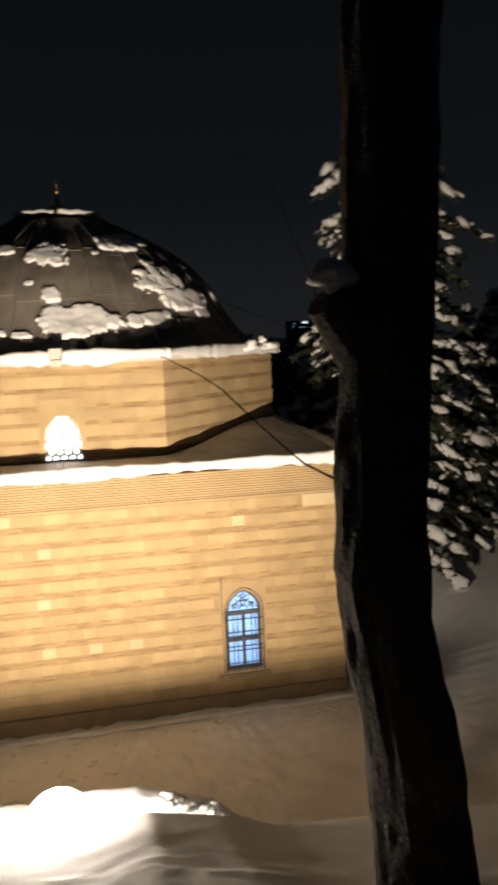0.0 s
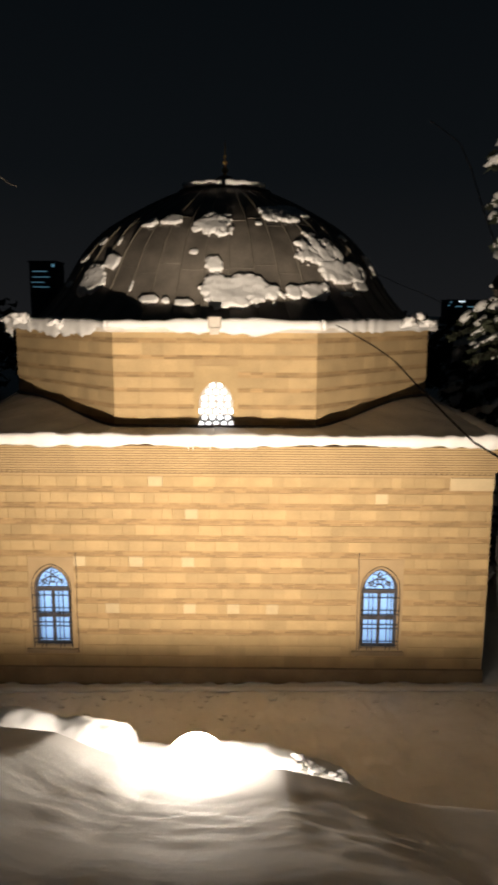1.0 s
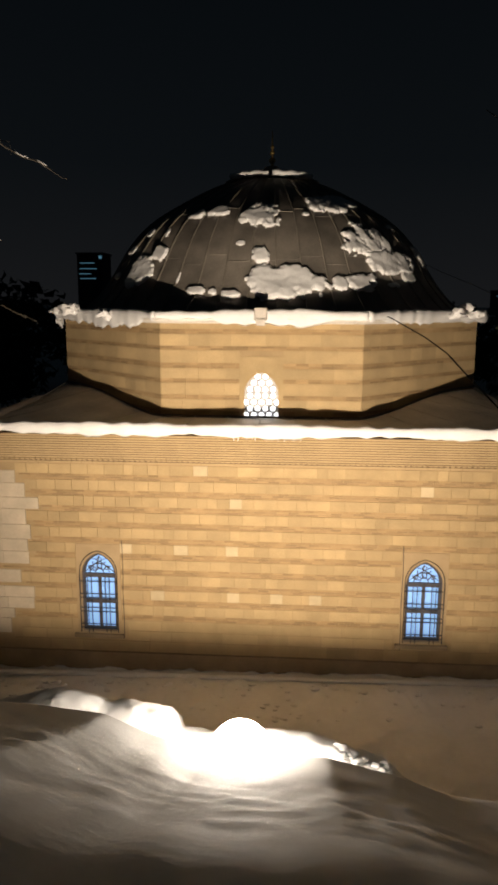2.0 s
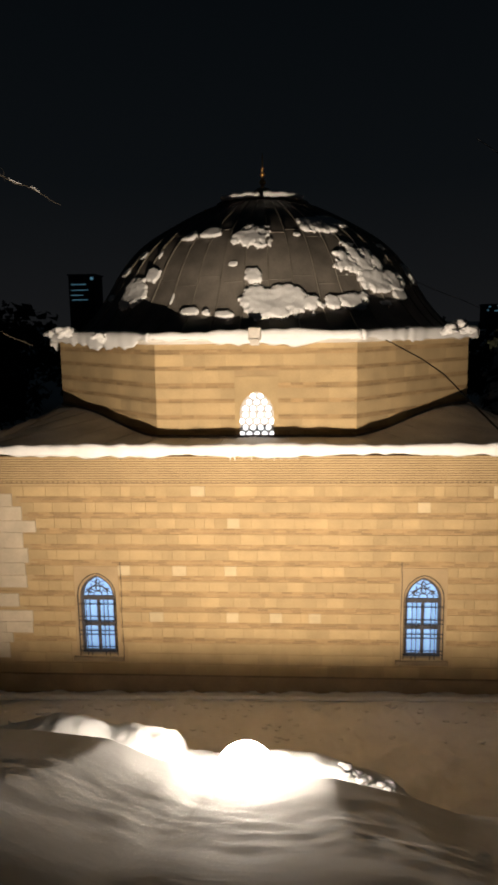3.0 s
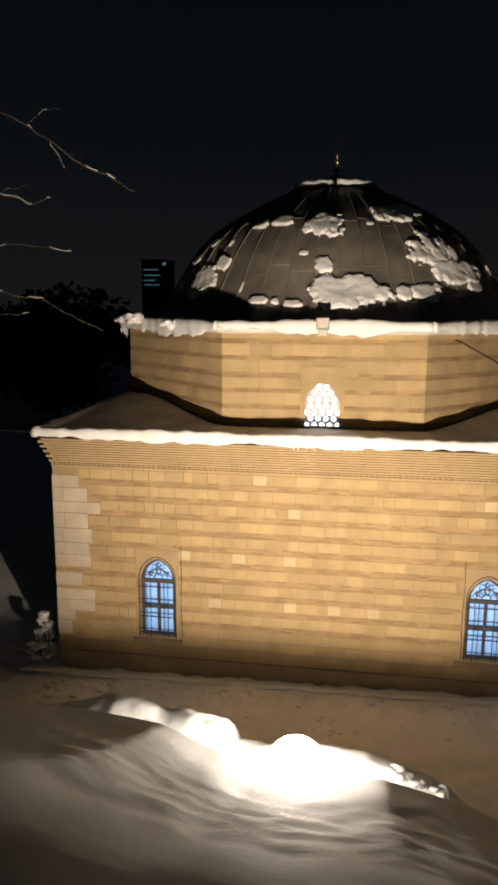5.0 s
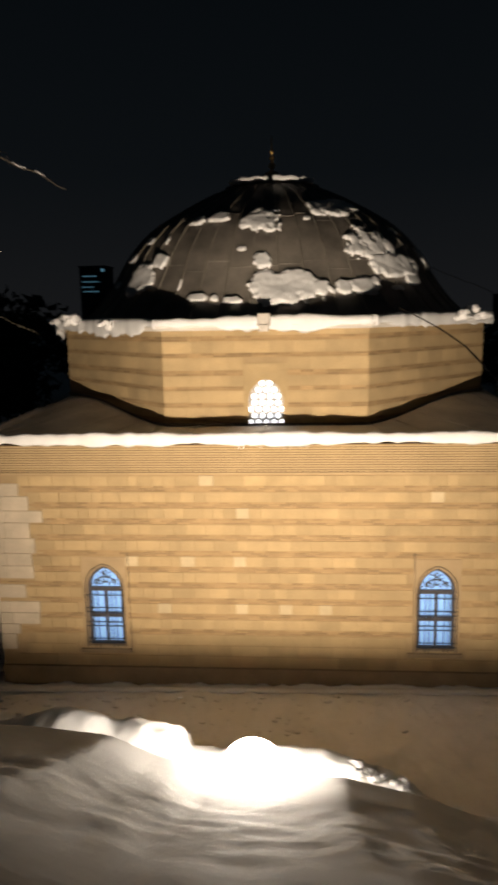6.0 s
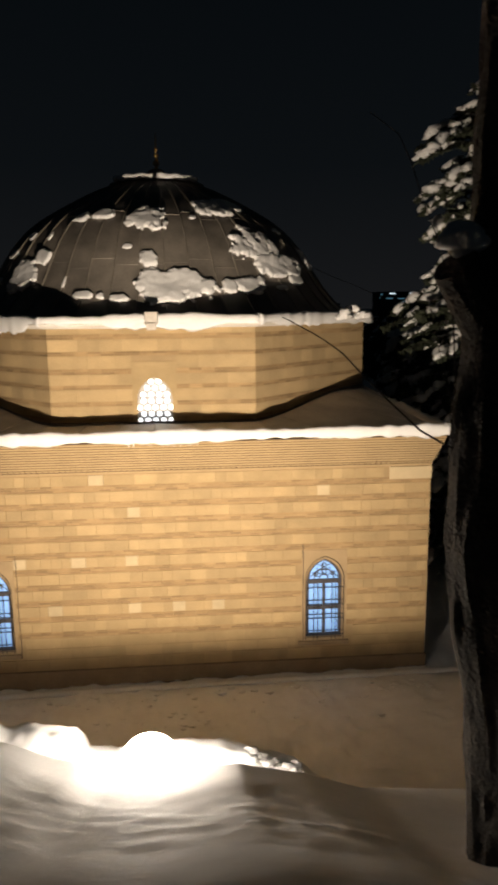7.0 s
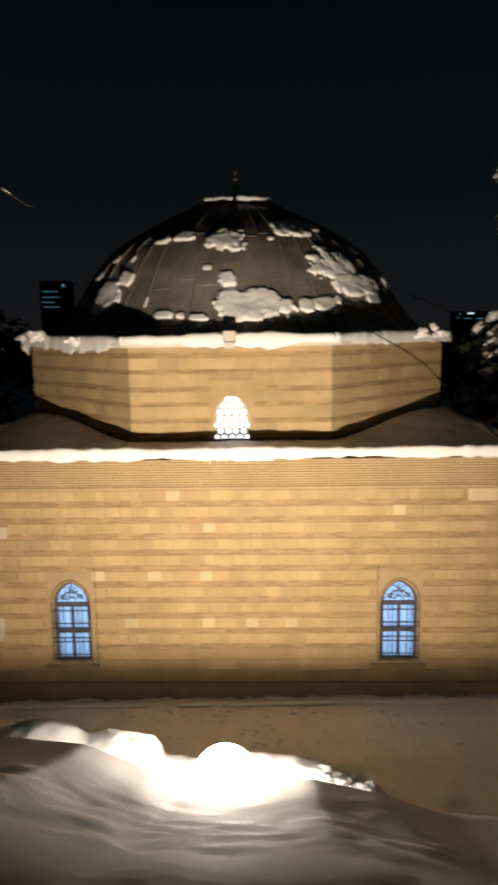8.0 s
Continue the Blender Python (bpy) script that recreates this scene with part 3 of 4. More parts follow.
def snow_patch(az, zc, da, dz, thick, seed):
    nu, nv = max(16, int(da * 7)), max(14, int(dz * 100))
    bm = bmesh.new()
    grid = {}
    for i in range(nu + 1):
        for j in range(nv + 1):
            u, v = (i / nu * 2 - 1) * 1.35, (j / nv * 2 - 1) * 1.35
            w = dome_point(az + u * da, zc + v * dz) + Vector((seed * 3.7, 0, 0))
            n = 0.80 * noise.noise(w * 1.5) + 0.70 * noise.noise(w * 4.0) + 0.50 * noise.noise(w * 10.0) + 0.25 * noise.noise(Vector((math.radians(az + u * da) * 46, 0.7 * (zc + v * dz), seed)))
            m = 1.0 - (abs(u) ** 2.5 + abs(v) ** 2.5) + n
            if m > 0:
                t = thick * 0.62 * (0.34 + 0.66 * smooth01(m * 1.8)) * (1 + 0.30 * noise.noise(w * 2.3) + 0.15 * noise.noise(w * 7)) + 0.01
                grid[i, j] = (bm.verts.new(dome_point(az + u * da, zc + v * dz, t)), bm.verts.new(dome_point(az + u * da, zc + v * dz, -0.03)))
    top = []
    for i in range(nu):
        for j in range(nv):
            q = [(i, j), (i + 1, j), (i + 1, j + 1), (i, j + 1)]
            if all(c in grid for c in q):
                top.append(bm.faces.new([grid[c][0] for c in q]))
    lower = {g[0]: g[1] for g in grid.values()}
    for e in [e for e in bm.edges if len(e.link_faces) == 1]:
        a, b = e.verts
        bm.faces.new((a, b, lower[b], lower[a]))
    for v in [v for v in bm.verts if not v.link_faces]:
        bm.verts.remove(v)
    return bm


for i, row in enumerate(PATCHES):
    az, zc, *rest = row
    low = zc < 10.6
    bm = snow_patch(az * (0.93 if low else 1.0), zc + (0.05 if low else 0.08 if zc > 11.9 else 0.0), rest[0] * (0.82 if low and rest[0] < 5 else 1.0), *rest[1:], i + 1)
    if len(bm.faces) < 3:
        bm.free()
        continue
    tagged(part("dome_snow", bm, SNOW, smooth=True), "patch of melting snow clinging to the lead dome", "snow", group="snow patches on the dome")
for a0, a1 in ((-54, -2), (3, 55)):
    bm = bmesh.new()
    tube(bm, [(1.43 * math.sin(math.radians(a0 + (a1 - a0) * i / 10)), CY - 1.43 * math.cos(math.radians(a0 + (a1 - a0) * i / 10)), 13.51 + 0.02 * math.sin(i * 1.9)) for i in range(11)], 0.085, 0.070, sides=8)
    tagged(part("cap_snow", bm, SNOW, smooth=True), "rim of snow on the dome's cap", "snow", group="snow on the cap")

# snow along the drum's eave
for k in (4, 5, 6, 7, 0):
    a0, a1 = math.radians(22.5 + 45 * (k - 1)), math.radians(22.5 + 45 * k)
    r = APO + 0.21
    p0, p1 = Vector((*on_octagon(a0 + 1e-4, r), 9.54)), Vector((*on_octagon(a1 - 1e-4, r), 9.54))
    am = (a0 + a1) / 2
    bm = bmesh.new()
    snow_roll(bm, [p0, p1], 0.34, 0.17, 31 + k, 0.22 if k in (5, 4) else 0.11, (math.cos(am), math.sin(am)))
    tagged(part("eave_snow", bm, SNOW, smooth=True), "heavy overhanging snow along the drum eave", "snow", group="snow along drum eaves")
for i, (x, y, z, s) in enumerate(((-5.3, 3.1, 9.70, 0.17), (-5.95, 4.1, 9.64, 0.14), (-4.0, 1.9, 9.58, 0.14), (5.2, 3.1, 9.74, 0.14), (4.95, 2.75, 9.62, 0.15), (5.5, 3.3, 9.60, 0.14))):
    bm = bmesh.new()
    lump(bm, (x, y, z), s * 1.3, s, s * 0.8, i + 3, 0.9, 3)
    tagged(part("snow_clump", bm, SNOW, smooth=True), "broken clump of snow on the drum eave", "snow", group="snow clumps on the eave")
# box on the eave
ebox = thing("junction_box", "small grey metal box on the drum's eave", "box")
part("case", boxes((-0.14, 0.16, 0.50, 0.72, 9.48, 9.78), bevel=0.02), METAL, ebox)
part("bracket", boxes((-0.10, 0.12, 0.46, 0.52, 9.36, 9.52), bevel=0.01), METAL, ebox)

# ---- floodlight in its dug-out ----
lampo = thing("floodlight", "ground floodlight dug into snow under a dome shaped as its glare", "floodlight")
part("housing", boxes((LAMP.x - 0.26, LAMP.x + 0.26, LAMP.y - 0.16, LAMP.y + 0.14, LAMP.z - 0.52, LAMP.z - 0.33), bevel=0.03), HOUSING, lampo)
# unseen plate, added to keep the beam off the foot of the wall
part("beam_cutoff", boxes((LAMP.x - 0.05, LAMP.x + 0.05, LAMP.y + 0.05, LAMP.y + 0.056, LAMP.z - 0.33, LAMP.z + 0.129)), HOUSING, lampo, "unseen black plate added to cut off the lower beam")
# glowing dome given the size and outline of the glare round the lamp
bm = bmesh.new()
bmesh.ops.create_uvsphere(bm, u_segments=32, v_segments=16, radius=1.0)
for v in bm.verts:
    v.co = Vector((LAMP.x + v.co.x * 0.34, LAMP.y + v.co.y * 0.16, LAMP.z - 0.25 + max(-0.3, v.co.z) * 0.42))
lens_glare = part("lens_glare", bm, GLARE_LENS, lampo, "glowing white dome in place of the lamp's glare", smooth=True)
lens_glare.visible_shadow = False
part("stand", boxes((LAMP.x - 0.05, LAMP.x + 0.05, LAMP.y - 0.08, LAMP.y + 0.02, LAMP.z - 1.1, LAMP.z - 0.52), bevel=0.01), HOUSING, lampo)

# icicles under the lower eave
for i in range(16):
    x = -0.55 + 1.55 * i / 15 + random.uniform(-0.03, 0.03)
    bm = bmesh.new()
    h = random.uniform(0.05, 0.13)
    tube(bm, [(x, -0.37, 6.99), (x + 0.004, -0.37, 6.95 - h * 0.5), (x, -0.37, 6.94 - h)], 0.028, 0.003, 7)
    tagged(part("icicle", bm, SNOW, smooth=True), "small icicle hanging from the snowy eave", "icicle", group="icicles on the eave")

# ---- trees, wires and distance ----


def wobble(pts, amount, seed, n=6):
    """A path through points, made finer and uneven."""
    out = []
    pts = [Vector(p) for p in pts]
    for i, (a, b) in enumerate(zip(pts, pts[1:])):
        for j in range(n):
            p = a.lerp(b, j / n)
            if out:
                p += amount * Vector((noise.noise(p * 2.1 + Vector((seed, 0, 0))), noise.noise(p * 2.1 + Vector((0, seed, 5))), noise.noise(p * 2.1 + Vector((3, 0, seed)))))
            out.append(p)
    out.append(pts[-1])
    return out


# the trunk beside the camera's stand
TRUNK = thing("tree", "thick dark rough-barked trunk with a snowy broken stub", "tree", at=(2.80, -12.0, 6.2))
inv = Matrix.Translation((-2.80, 12.0, -6.2))
bm = bmesh.new()
ctr = [(5.6, 3.05, 0.40), (6.4, 2.99, 0.33), (7.3, 2.88, 0.30), (8.1, 2.73, 0.28), (8.4, 2.70, 0.29), (8.7, 2.71, 0.275), (9.2, 2.71, 0.27), (10.2, 2.75, 0.27), (11.5, 2.77, 0.275), (13.0, 2.83, 0.27), (16.0, 2.90, 0.25)]
rings = []
zz = 5.6
while zz < 15.9:
    cx = steps(zz, [(a, b) for a, b, c in ctr])
    r = steps(zz, [(a, c) for a, b, c in ctr])
    ring = []
    for k in range(40):
        a = k * math.tau / 40
        ridge = 0.035 * noise.noise(Vector((math.cos(a) * 5, math.sin(a) * 5, zz * 0.9))) + 0.022 * noise.noise(Vector((math.cos(a) * 11, math.sin(a) * 11, zz * 3.5))) + 0.03 * noise.noise(Vector((math.cos(a) * 1.3, math.sin(a) * 1.3, zz * 1.6)))
        ring.append(bm.verts.new((cx + (r + ridge) * math.cos(a), -12.0 + (r + ridge) * math.sin(a), zz)))
    rings.append(ring)
    zz += 0.07
for ra, rb in zip(rings, rings[1:]):
    for k in range(40):
        bm.faces.new((ra[k], ra[(k + 1) % 40], rb[(k + 1) % 40], rb[k]))
bm.faces.new(rings[-1])
bm.transform(inv)
trunk = part("trunk", bm, BARK, TRUNK)
bm = bmesh.new()
tube(bm, wobble([(2.72, -12.0, 9.65), (2.50, -12.03, 9.91), (2.36, -12.05, 10.07)], 0.02, 3), 0.22, 0.13, 12)
bm.transform(inv)
stub = part("stub", bm, BARK, TRUNK, "broken branch stub")
bm = bmesh.new()
lump(bm, (2.42, -12.02, 10.20), 0.15, 0.12, 0.10, 5, 0.5, 3)
bm.transform(inv)
part("snow_cap", bm, SNOW, stub, "snow lying on the stub", smooth=True)
EYE = Vector((0.90, -16.08, 9.86))


def nearer(p, y):
    """Slides p along the line to the camera's stand, to the depth y."""
    d = Vector(p) - EYE
    return EYE + d * ((y - EYE.y) / d.y)


for pts, r in (([(6.75, 0, 6.6), (6.16, 0, 6.95), (5.48, 0, 7.58), (4.82, 0, 8.21), (4.27, 0, 8.75), (3.76, 0, 9.1), (2.92, 0, 9.57)], 0.0066),
               ([(6.9, 0, 6.75), (6.95, 0, 8.0), (6.8, 0, 9.8), (6.45, 0, 11.05), (6.05, 0, 12.0), (5.75, 0, 12.85), (5.45, 0, 13.4), (4.8, 0, 13.85)], 0.005), ([(7.05, 0, 6.8), (6.95, 0, 7.3), (6.5, 0, 8.9)], 0.005)):
    bm = bmesh.new()
    path = [Vector((2.54, -12.0, 8.95))] + [nearer((p[0] - 0.06, p[1], p[2]), -12.0) for p in pts]
    tube(bm, wobble(path, 0.008, 7), r * 1.2, r * 0.45, 7)
    bm.transform(inv)
    part("twig", bm, BARK, TRUNK)


ball = bmesh.new()
bmesh.ops.create_icosphere(ball, subdivisions=2, radius=1.0)
ball.verts.index_update()
BALL = ([v.co.copy() for v in ball.verts], [tuple(v.index for v in f.verts) for f in ball.faces])
ball.free()


def conifer(x, y, z0, h, r, seed, label, full=1.0, load=1.0):
    rnd = random.Random(seed)
    tree = thing("conifer", label, "tree", group="snowy conifers", at=(x, y, z0))
    bm = bmesh.new()
    tube(bm, [(0.03 * math.sin(i), 0.03 * math.cos(i * 1.7), h * i / 10 - 0.2) for i in range(11)], 0.035 * h / 2.2, 0.02, 10)
    part("trunk", bm, BARK, tree)
    verts, faces = [], []
    sverts, sfaces = [], []
    limbs = bmesh.new()
    lev = 0.10 * h
    while lev < h * 0.985:
        f = lev / h
        reach = r * min(1.0, full * (1 - f) ** 0.7) * rnd.uniform(0.7, 1.2) + 0.12
        for b in range(rnd.randint(5, 8)):
            a = rnd.uniform(0, math.tau)
            L = reach * rnd.uniform(0.55, 1.15)
            d = Vector((math.cos(a), math.sin(a), 0))
            side = Vector((-d.y, d.x, 0))
            droop = rnd.uniform(0.25, 0.55)
            pts = [Vector((0, 0, lev)) + d * (L * t) + Vector((0, 0, L * (0.18 * t - droop * t * t))) for t in (0, 0.25, 0.5, 0.75, 1.0)]
            tube(limbs, pts, 0.025, 0.006, 4)
            for q in range(int(22 * L) + 8):
                t = rnd.uniform(0.15, 1.0)
                i = min(3, int(t * 4))
                p = pts[i].lerp(pts[i + 1], t * 4 - i)
                s = rnd.choice((-1, 1))
                w = rnd.uniform(0.15, 0.42) * (1.1 - 0.5 * t)
                tip = p + side * s * w + d * w * rnd.uniform(0.2, 0.8) + Vector((0, 0, rnd.uniform(-0.22, 0.02)))
                for e in range(3):
                    o = Vector((rnd.uniform(-1, 1), rnd.uniform(-1, 1), rnd.uniform(-1, 1))) * 0.06
                    k = len(verts)
                    verts.extend([p + o, tip + o * 1.8, p.lerp(tip, 0.5) + Vector((0, 0, 0.045)) + o * 0.4, p.lerp(tip, 0.45) - Vector((0, 0, 0.06)) - o])
                    faces.extend([(k, k + 2, k + 1), (k, k + 1, k + 3)])
            if rnd.random() < 0.92:
                for q in range(int(load * rnd.randint(2, 5))):
                    t = rnd.uniform(0.45, 1.0)
                    i = min(3, int(t * 4))
                    p = pts[i].lerp(pts[i + 1], t * 4 - i) + side * rnd.uniform(-0.15, 0.15) + Vector((0, 0, 0.05))
                    sl = rnd.uniform(0.06, 0.22) * (0.6 + 0.6 * t)
                    sq, tilt = rnd.uniform(0.45, 0.95), rnd.uniform(0.0, 0.9)
                    tv, tf = BALL
                    k0 = len(sverts)
                    for q in tv:
                        k = 1 + 0.55 * noise.noise(q * 1.6 + p * 3) + 0.3 * noise.noise(q * 4 + p * 5)
                        c = q * k
                        sverts.append(p + d * (c.x * sl * 1.15) + side * (c.y * sl * 0.85) + Vector((0, 0, c.z * sl * sq - c.x * sl * tilt)))
                    sfaces.extend([tuple(k0 + i for i in f) for f in tf])
        lev += min(h, 14) * 0.022 * rnd.uniform(0.8, 1.5)
    me = bpy.data.meshes.new("crown")
    me.from_pydata([tuple(v) for v in verts], [], faces)
    me.materials.append(NEEDLE)
    crown = new("crown", me)
    crown.parent = tree
    crown["kind"] = "stuff"
    part("limbs", limbs, BARK, tree)["kind"] = "stuff"
    me = bpy.data.meshes.new("snow")
    me.from_pydata([tuple(v) for v in sverts], [], sfaces)
    me.materials.append(SNOW)
    me.polygons.foreach_set("use_smooth", [True] * len(me.polygons))
    sn = new("snow", me)
    sn.parent = tree
    tagged(sn, "snow lying on the boughs", kind="stuff")
    return tree


conifer(10.3, 6.5, 0.4, 16.4, 2.95, 4, "tall dark conifer with snow-laden drooping boughs", 3.0, 2.2)
conifer(15.0, 10.0, 0.9, 9.9, 3.1, 9, "dark conifer thickly laden with clumps of snow")
conifer(8.7, 10.5, 0.5, 8.4, 2.2, 13, "dark conifer half hidden behind the building")
conifer(21.0, 18.0, 1.0, 11.0, 3.4, 17, "dark snow-dusted conifer behind the others")

# bare tree whose snowy twigs reach into view
bare = thing("bare_tree", "leafless tree with snow lying along thin twigs", "tree", at=(-11.5, 2.0, 0.5))
binv = Matrix.Translation((11.5, -2.0, -0.5))
bm = bmesh.new()
tube(bm, wobble([(-11.5, 2, 0.3), (-11.4, 2, 5), (-11.2, 2, 9.5), (-11.0, 2, 15)], 0.15, 2), 0.28, 0.09, 10)
bm.transform(binv)
part("trunk", bm, BARK, bare)
BOUGHS = (([(-6.05, -6, 11.3), (-4.9, -6, 12.9), (-3.73, -6, 12.62), (-3.49, -6, 12.46), (-2.84, -6, 12.02), (-2.4, -6, 11.8), (-1.99, -6, 11.58)], 0.030), ([(-3.55, -6, 12.5), (-3.3, -6.05, 12.68), (-3.0, -6.1, 12.66)], 0.010), ([(-3.2, -6, 12.26), (-3.1, -5.95, 12.1), (-3.03, -5.95, 11.92)], 0.010),
         ([(-6.2, -6, 9.6), (-4.6, -6.1, 11.75), (-3.75, -6.1, 11.52), (-3.5, -6.1, 11.42), (-3.2, -6.1, 11.50)], 0.020), ([(-3.9, -6.1, 11.6), (-3.6, -6.0, 11.72), (-3.45, -6.0, 11.66)], 0.008), ([(-6.25, -6, 9.0), (-4.6, -5.9, 10.9), (-3.75, -5.9, 10.88), (-3.0, -5.9, 10.78)], 0.016),
         ([(-6.3, -6, 7.5), (-4.8, -6, 10.3), (-3.91, -6, 10.17), (-3.4, -6, 10.08), (-2.7, -6, 9.72), (-2.5, -6, 9.64)], 0.020), ([(-6.3, -6, 7.0), (-4.6, -6, 9.85), (-3.9, -6, 9.86), (-3.65, -6, 9.9)], 0.014), ([(-3.0, -6, 12.12), (-2.75, -6.1, 12.05), (-2.7, -6.1, 11.88)], 0.008))
for i, (pts, r) in enumerate(BOUGHS):
    path = wobble([nearer((p[0] - 0.32, p[1], p[2] - 0.06), 2.0 + 0.2 * (i % 3)) for p in pts], 0.07, i + 2, 7)
    r *= 1.25
    bm = bmesh.new()
    tube(bm, path, r, r * 0.3, 6)
    bm.transform(binv)
    limb = part("limb", bm, TWIG, bare)
    seg = []
    for p in path + [None]:
        if p is not None and noise.noise(p * 2.3 + Vector((i, 0, 0))) > 0.0:
            seg.append(p + Vector((0, 0, r * 0.9)))
            continue
        if len(seg) > 1:
            bm = bmesh.new()
            tube(bm, seg, r * 0.55 + 0.004, r * 0.3 + 0.003, 5)
            bm.transform(binv)
            part("snow", bm, SNOW, limb, "thin snow along the limb", smooth=True)
        seg = []

# wires
for pts, r in (([(-6.8, -0.3, 7.05), (-8.5, 0.2, 6.98), (-14, 1.5, 7.2)], 0.012), ([(4.3, 5.2, 11.05), (5.1, 5.8, 10.78), (6.1, 6.3, 10.45), (7.0, 6.8, 10.1)], 0.008)):
    bm = bmesh.new()
    tube(bm, wobble(pts, 0.02, 3), r, r, 6)
    tagged(part("wire", bm, CABLE), "thin dark overhead wire", "wire", group="wires")
# snow-laden shrub at the corner
shrub = thing("shrub", "low shrub buried in crusted snow by the wall corner", "shrub", at=(-7.15, 0.55, 0.85))
bm = bmesh.new()
rnd = random.Random(5)
for i in range(46):
    f = rnd.random()
    a = rnd.uniform(0, math.tau)
    rr = 0.62 * (1 - f) * rnd.uniform(0.2, 1)
    lump(bm, (rr * math.cos(a), rr * math.sin(a), f * 1.15 + 0.05), rnd.uniform(0.07, 0.17), rnd.uniform(0.07, 0.16), rnd.uniform(0.04, 0.09), i, 0.7, 2)
part("snow", bm, SNOW, shrub, "crusted snow on the shrub", smooth=True)
bm = bmesh.new()
for i in range(60):
    a = rnd.uniform(0, math.tau)
    rr = rnd.uniform(0.1, 0.6)
    tube(bm, [(0.2 * rr * math.cos(a), 0.2 * rr * math.sin(a), 0), (rr * math.cos(a), rr * math.sin(a), 1.25 * (1 - rr) + rnd.uniform(-0.1, 0.15))], 0.012, 0.004, 4)
part("stems", bm, BARK, shrub)

# snowy kerb along the wall foot
bm = bmesh.new()
snow_roll(bm, [Vector((-7.4, -0.42, 0.93)), Vector((9.5, -0.42, 1.14))], 0.16, 0.065, 3, 0.02, (0, -1), 0.14)
tagged(part("kerb_snow", bm, SNOW, smooth=True), "low ridge of snow on the kerb along the wall", "snow")
# crusted clods between the kerb and the bank
rnd = random.Random(14)
verts, faces = [], []
for i in range(260):
    x, y = rnd.uniform(-6.5, 8.5), -0.65 - 1.5 * rnd.random() ** 1.8
    sz = rnd.uniform(0.02, 0.06)
    base = Vector((x, y, ground_height(x, y) + sz * 0.1))
    k0 = len(verts)
    for q in BALL[0]:
        k = 1 + 0.6 * noise.noise(q * 1.5 + base * 3)
        verts.append(base + Vector((q.x * sz * 1.6, q.y * sz, q.z * sz * 0.55)) * k)
    faces.extend([tuple(k0 + j for j in f) for f in BALL[1]])
me = bpy.data.meshes.new("snow_clods")
me.from_pydata([tuple(v) for v in verts], [], faces)
me.materials.append(SNOW_OLD)
me.polygons.foreach_set("use_smooth", [True] * len(me.polygons))
tagged(new("snow_clods", me), "crusted clods of old snow strewn below the wall", "snow", kind="stuff")
# crumbled lumps along the dug bank
rnd = random.Random(8)
for i in range(14):
    x = rnd.choice((rnd.uniform(1.42, 1.72), rnd.uniform(1.82, 2.05)))
    s = rnd.uniform(0.035, 0.07)
    bm = bmesh.new()
    yy = rnd.uniform(-8.68, -8.5)
    lump(bm, (x, yy, ground_height(x, yy) + s * 0.05), s * 1.6, s * 1.3, s * 0.55, i + 2, 0.8, 2)
    tagged(part("snow_lump", bm, SNOW, smooth=True), "broken lump of shovelled snow on the bank", "snow", group="lumps on the bank")

# distance
def far_tree(x, y, z0, h, r, seed):
    rnd = random.Random(seed)
    t = thing("far_tree", "broad dark tree far off against the night sky", "tree", group="far trees", at=(x, y, z0))
    bm = bmesh.new()
    tube(bm, [(0, 0, -0.5), (0.1, 0, h * 0.3), (0, 0.1, h * 0.75)], r * 0.09, r * 0.03, 8)
    part("trunk", bm, BARK, t)
    verts, faces = [], []
    for i in range(1500):
        a, u, q = rnd.uniform(0, math.tau), rnd.random() ** 0.6, rnd.uniform(-1, 1)
        k = math.sqrt(max(0, 1 - q * q)) * (1 + 0.35 * noise.noise(Vector((math.cos(a) * 2, math.sin(a) * 2, q * 2 + seed))))
        p = Vector((r * u * k * math.cos(a), r * u * k * math.sin(a), h * 0.62 + q * u * h * 0.38))
        s = r * rnd.uniform(0.05, 0.13)
        n = len(verts)
        for j in range(4):
            verts.append(p + Vector((rnd.uniform(-s, s), rnd.uniform(-s, s), rnd.uniform(-s, s))))
        faces.extend([(n, n + 1, n + 2), (n, n + 2, n + 3)])
    me = bpy.data.meshes.new("crown")
    me.from_pydata([tuple(v) for v in verts], [], faces)
    me.materials.append(NEEDLE)
    c = new("crown", me)
    c.parent = t
    c["kind"] = "stuff"


for row in ((-31, 60, 0, 12.6, 6.5, 1), (-40, 62, 0, 10.6, 6, 2), (-23, 64, 0, 9.6, 5, 3), (-17, 50, 0, 7.5, 4, 4), (-24, 40, 0, 7.0, 5, 5), (-34, 44, 0, 8.0, 5, 6), (26, 48, 0, 10.4, 5, 7), (34, 60, 0, 11.0, 6, 8), (20, 42, 0, 10.2, 5, 9), (44, 56, 0, 10.5, 6, 10), (14, 46, 0, 10.0, 5, 11)):
    far_tree(*row)


def far_block(x, y, w, h, z0, lights, label):
    b = thing("far_building", label, "building", group="far buildings", at=(x, y, z0))
    part("wall", boxes((-w / 2, w / 2, 0, 14, 0, h), bevel=0.2), FARWALL, b)
    part("roof", boxes((-w / 2 - 0.4, w / 2 + 0.4, -0.4, 14.4, h, h + 0.6)), FARWALL, b)
    for x0, x1, z, th, m in lights:
        part("lit_window", boxes((x0, x1, -0.12, 0.05, z, z + th)), m, b)


